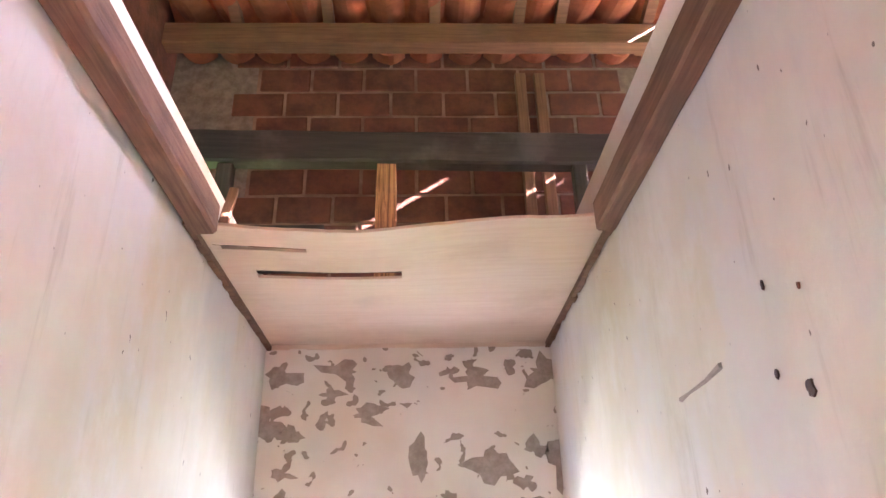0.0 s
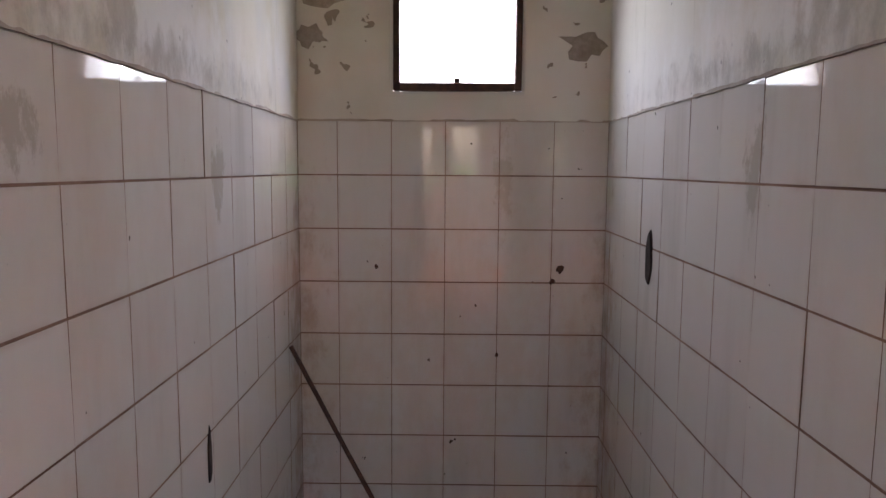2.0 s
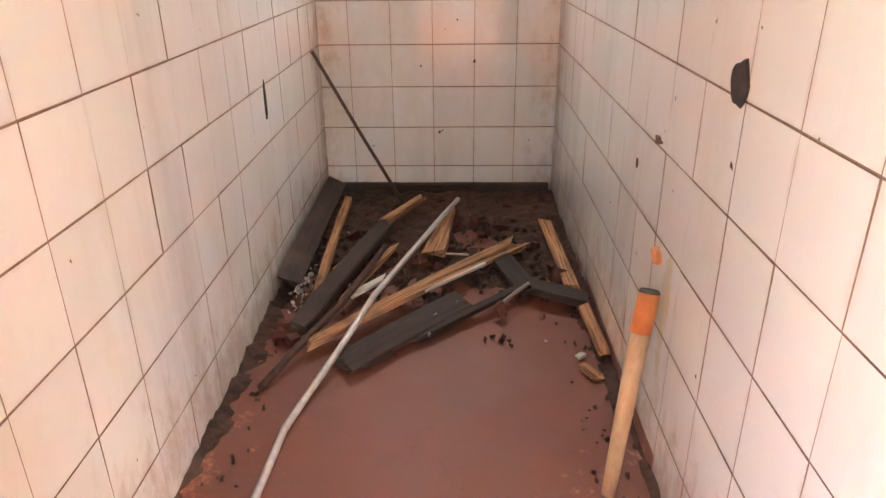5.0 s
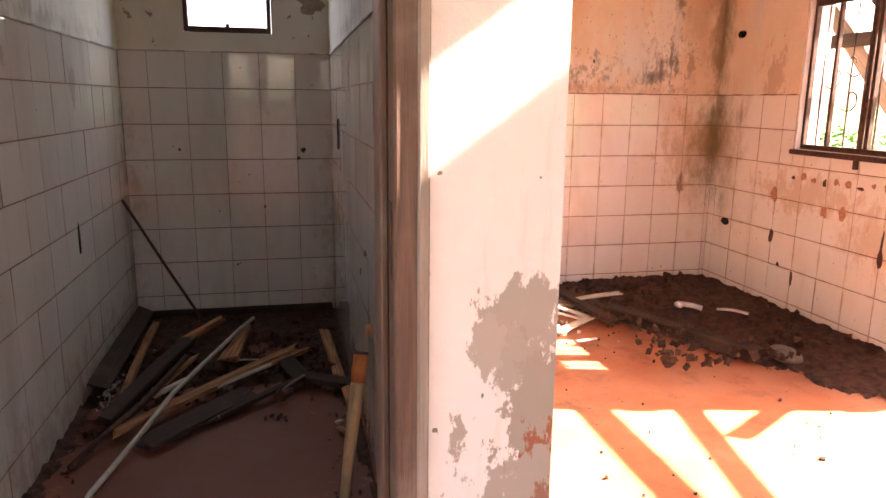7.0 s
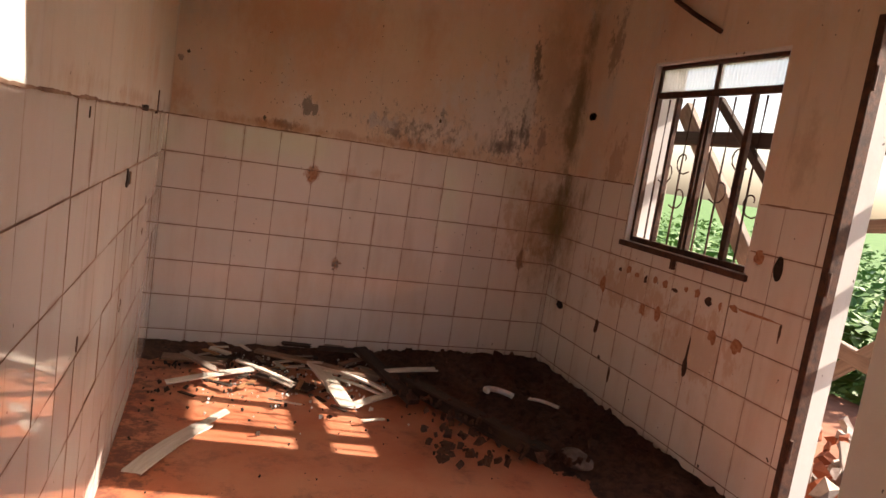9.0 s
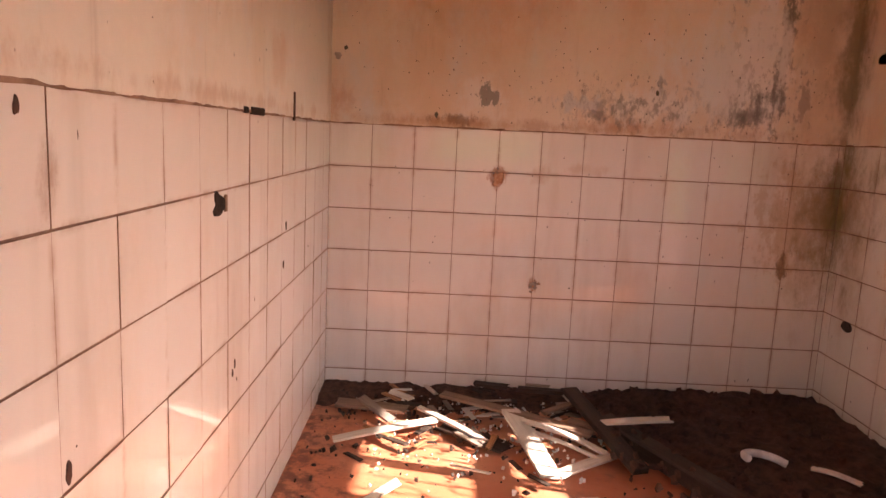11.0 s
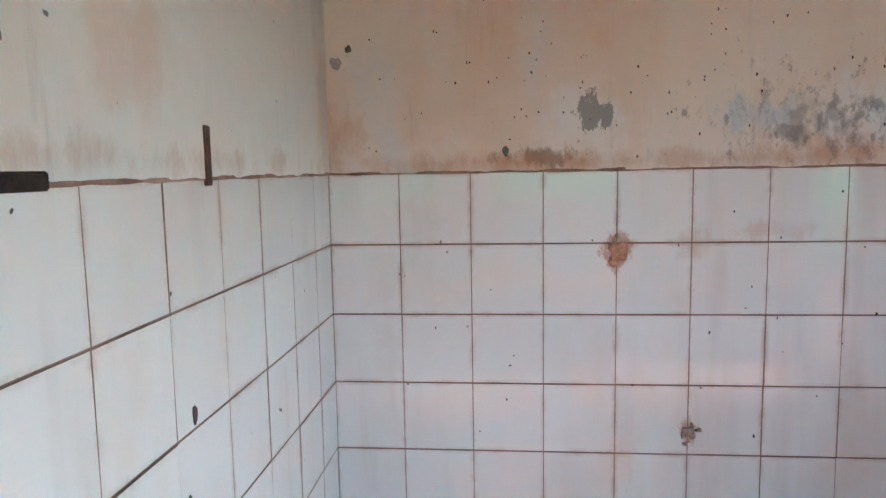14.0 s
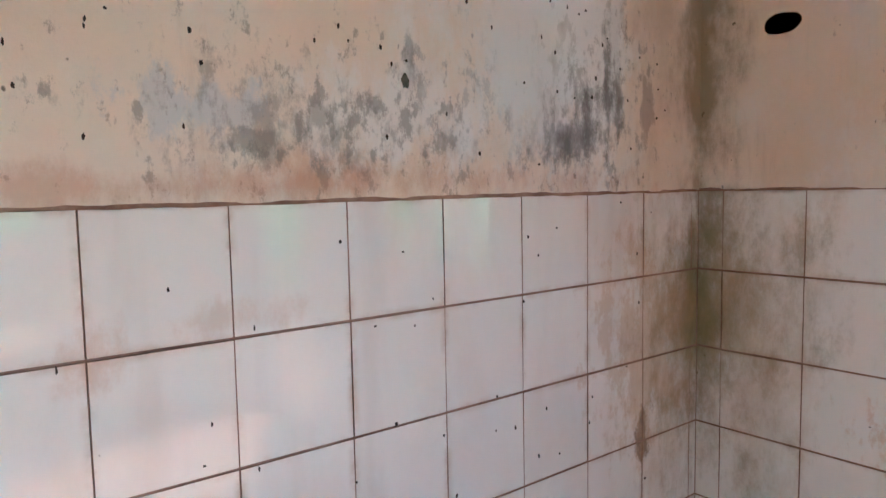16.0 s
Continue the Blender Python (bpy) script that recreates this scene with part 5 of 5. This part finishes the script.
plank("board", "brown board fragment under the white ones", "board", (0.10, -0.28, 0.035), (0.42, -0.33, 0.035), 0.09, 0.012, WOOD_BROWN, KB, 0, 0.015)
plank("board", "grey board fragment under the white ones", "board", (0.213, -0.251, 0.05), (0.37, -0.455, 0.03), 0.05, 0.012, WOOD_GREY, KB, 0, 0.015)
plank("board", "dark broken board flat on the floor", "board", (0.60, -0.46, 0.02), (0.86, -0.66, 0.018), 0.10, 0.014, WOOD_DARK, KB, 0, 0.025)
plank("board", "curved white board lying alone on the floor", "board", (0.09, -1.545, 0.008), (0.335, -1.115, 0.012), 0.075, 0.008, WOOD_WHITE, KB, 0.014, 0.02)
plank("board", "splintered end of the curved white board", "board", (0.315, -1.14, 0.014), (0.425, -0.965, 0.012), 0.04, 0.008, WOOD_WHITE, KB, 0.004, 0.03)
plank("beam", "dark roof beam lying along the soil heap", "beam", (1.30, -0.42, 0.05), (1.80, -1.46, 0.045), 0.09, 0.07, WOOD_DARK, "", 0, 0.02)
for k in range(60):
    a, x, y = R(0, 6.28), R(0.25, 1.3), -abs(random.gauss(0.25, 0.3)) - 0.06
    l = R(0.05, 0.16)
    plank("splinter", "small splinter of wood among the debris", "splinter", (x, y, 0.035 + 0.05 * max(0, 1 + y * 3)), (x + l * math.cos(a), min(-0.03, y + l * math.sin(a)), 0.03 + 0.05 * max(0, 1 + y * 3)), R(0.012, 0.03), 0.007, random.choice((WOOD_WHITE, WOOD_PALE, WOOD_DARK, WOOD_GREY)), "wood splinters", 0, 0.008)
bm = bmesh.new()
add_tube(bm, [(1.82 + 0.10 * math.cos(0.6 + a * 0.33), -0.88 + 0.10 * math.sin(0.6 + a * 0.33), 0.085 + 0.006 * a) for a in range(9)], 0.015, 10)
tagged(part("plastic_elbow", bm, PVC, None, "", True), "white plastic pipe elbow half buried in soil", "pipe")
plank("board", "curved white plastic strip on the soil heap", "board", (1.99, -0.84, 0.082), (2.11, -0.95, 0.08), 0.035, 0.008, PVC, KB, 0.008, 0.01)
bm = bmesh.new()
bmesh.ops.create_icosphere(bm, subdivisions=3, radius=0.075)
for v in bm.verts:
    v.co += v.normal * 0.035 * noise.noise(v.co * 14)
    v.co.z *= 0.5
ob = tagged(part("stone", bm, simple("grey_mortar_lump", (0.13, 0.105, 0.09), (0.22, 0.185, 0.16), 20, 0.95), None, "", True), "grey lump of mortar on the soil heap", "stone")
ob.location = (1.93, -1.5, 0.055)
bm = bmesh.new()
add_tube(bm, [(XR - 0.012, -0.86, 2.27), (XR - 0.02, -1.05, 2.17), (XR - 0.012, -1.27, 2.06)], 0.012, 6)
tagged(part("cable_tube", bm, RUST, None, "", True), "old dark conduit hanging askew on the wall", "pipe")

# ---- outside ----
earth = tagged(part("pavement", box_mesh((XR + 0.154, -9, -0.14), (5.2, 3, -0.12)), EARTH), "bare red earth beside the house", "earth", "", "structure")
# unseen eave, added so the sun patch ends short of the partition
bm = bmesh.new()
vs = [bm.verts.new(p) for p in ((2.58, -2.25, 2.98), (3.78, -2.25, 2.54), (3.78, 0.3, 2.54), (2.58, 0.3, 2.98))]
top = [bm.verts.new((v.co.x, v.co.y, v.co.z + 0.04)) for v in vs]
bm.faces.new(vs[::-1])
bm.faces.new(top)
for k in range(4):
    bm.faces.new((vs[k], vs[(k + 1) % 4], top[(k + 1) % 4], top[k]))
tagged(part("eave", bm, WOOD_GREY), "unseen eave added to cut the sun through the kitchen window", "roof", "", "structure")
PO = "ruined porch timbers"
for y, h in ((-1.67, 2.4), (-0.16, 2.4), (-3.2, 2.4), (0.9, 2.4)):
    plank("porch_post", "grey weathered porch post", "post", (3.03, y, -0.12), (3.03, y + 0.02, h), 0.075, 0.075, WOOD_GREY, PO)
plank("porch_beam", "dark timber rail between the porch posts", "beam", (3.05, -3.4, 1.64), (3.05, 1.1, 1.64), 0.06, 0.085, WOOD_DARK)
plank("porch_brace", "grey diagonal porch brace", "brace", (3.08, -0.20, 1.83), (3.08, -1.14, 0.86), 0.05, 0.115, WOOD_GREY, "porch braces")
plank("porch_brace", "dark diagonal porch brace", "brace", (3.0, -0.62, 1.86), (3.0, -1.16, 1.39), 0.04, 0.05, WOOD_DARK, "porch braces")
plank("porch_brace", "grey diagonal porch brace", "brace", (3.0, -1.70, 0.55), (3.0, -2.5, 1.28), 0.04, 0.06, WOOD_GREY, "porch braces")
plank("porch_rail", "grey broken rail at the porch", "rail", (3.05, -1.62, 1.26), (3.05, -2.95, 1.46), 0.05, 0.06, WOOD_GREY)
plank("porch_rail", "grey broken low rail at the porch", "rail", (3.0, -1.35, 0.78), (3.0, -2.1, 0.66), 0.05, 0.07, WOOD_GREY)
plank("board", "grey board fallen against the doorway", "board", (2.75, -1.95, -0.10), (2.95, -1.7, 0.50), 0.10, 0.03, WOOD_GREY, "fallen porch boards")
plank("board", "grey board fallen on the rubble outside", "board", (2.72, -2.3, 0.10), (3.3, -1.7, 0.22), 0.12, 0.03, WOOD_GREY, "fallen porch boards")
crumbs("rubble", "broken clay roof tiles outside the doorway", [(R(2.68, 3.6), R(-2.9, -1.3), R(-0.1, 0.15)) for _ in range(160)], ROOFTILE, 0.03, 0.09)
crumbs("rubble", "grey broken slabs outside the doorway", [(R(2.7, 3.7), R(-2.9, -1.2), R(-0.1, 0.22)) for _ in range(90)], RENDER, 0.03, 0.11)
# the crop, as many small leaves
verts, faces = [], []
for _ in range(9000):
    d = 4.6 + 26 * random.random() ** 2.2
    a = math.radians(random.uniform(-62, 75))
    x, y = 0.8 + d * math.cos(a), -1.5 + d * math.sin(a)
    if x < 4.4:
        continue
    for _ in range(3):
        s = random.uniform(0.05, 0.11)
        h = random.uniform(0.05, 0.62)
        rot = Euler((random.uniform(-0.9, 0.9), random.uniform(-0.9, 0.9), random.uniform(0, 6.28))).to_matrix()
        b = len(verts)
        for c in ((-1, 0, 0), (-0.2, 0.55, 0.1), (1, 0, -0.15), (-0.2, -0.55, 0.1)):
            v = rot @ (Vector(c) * s)
            verts.append((x + v.x + random.uniform(-0.1, 0.1), y + v.y, -0.14 + h + v.z))
        faces.append((b, b + 1, b + 2, b + 3))
me = bpy.data.meshes.new("crop")
me.from_pydata(verts, [], faces)
me.materials.append(LEAF)
tagged(new("crop_plants", me), "rows of low green crop plants", "plants", "", "stuff")
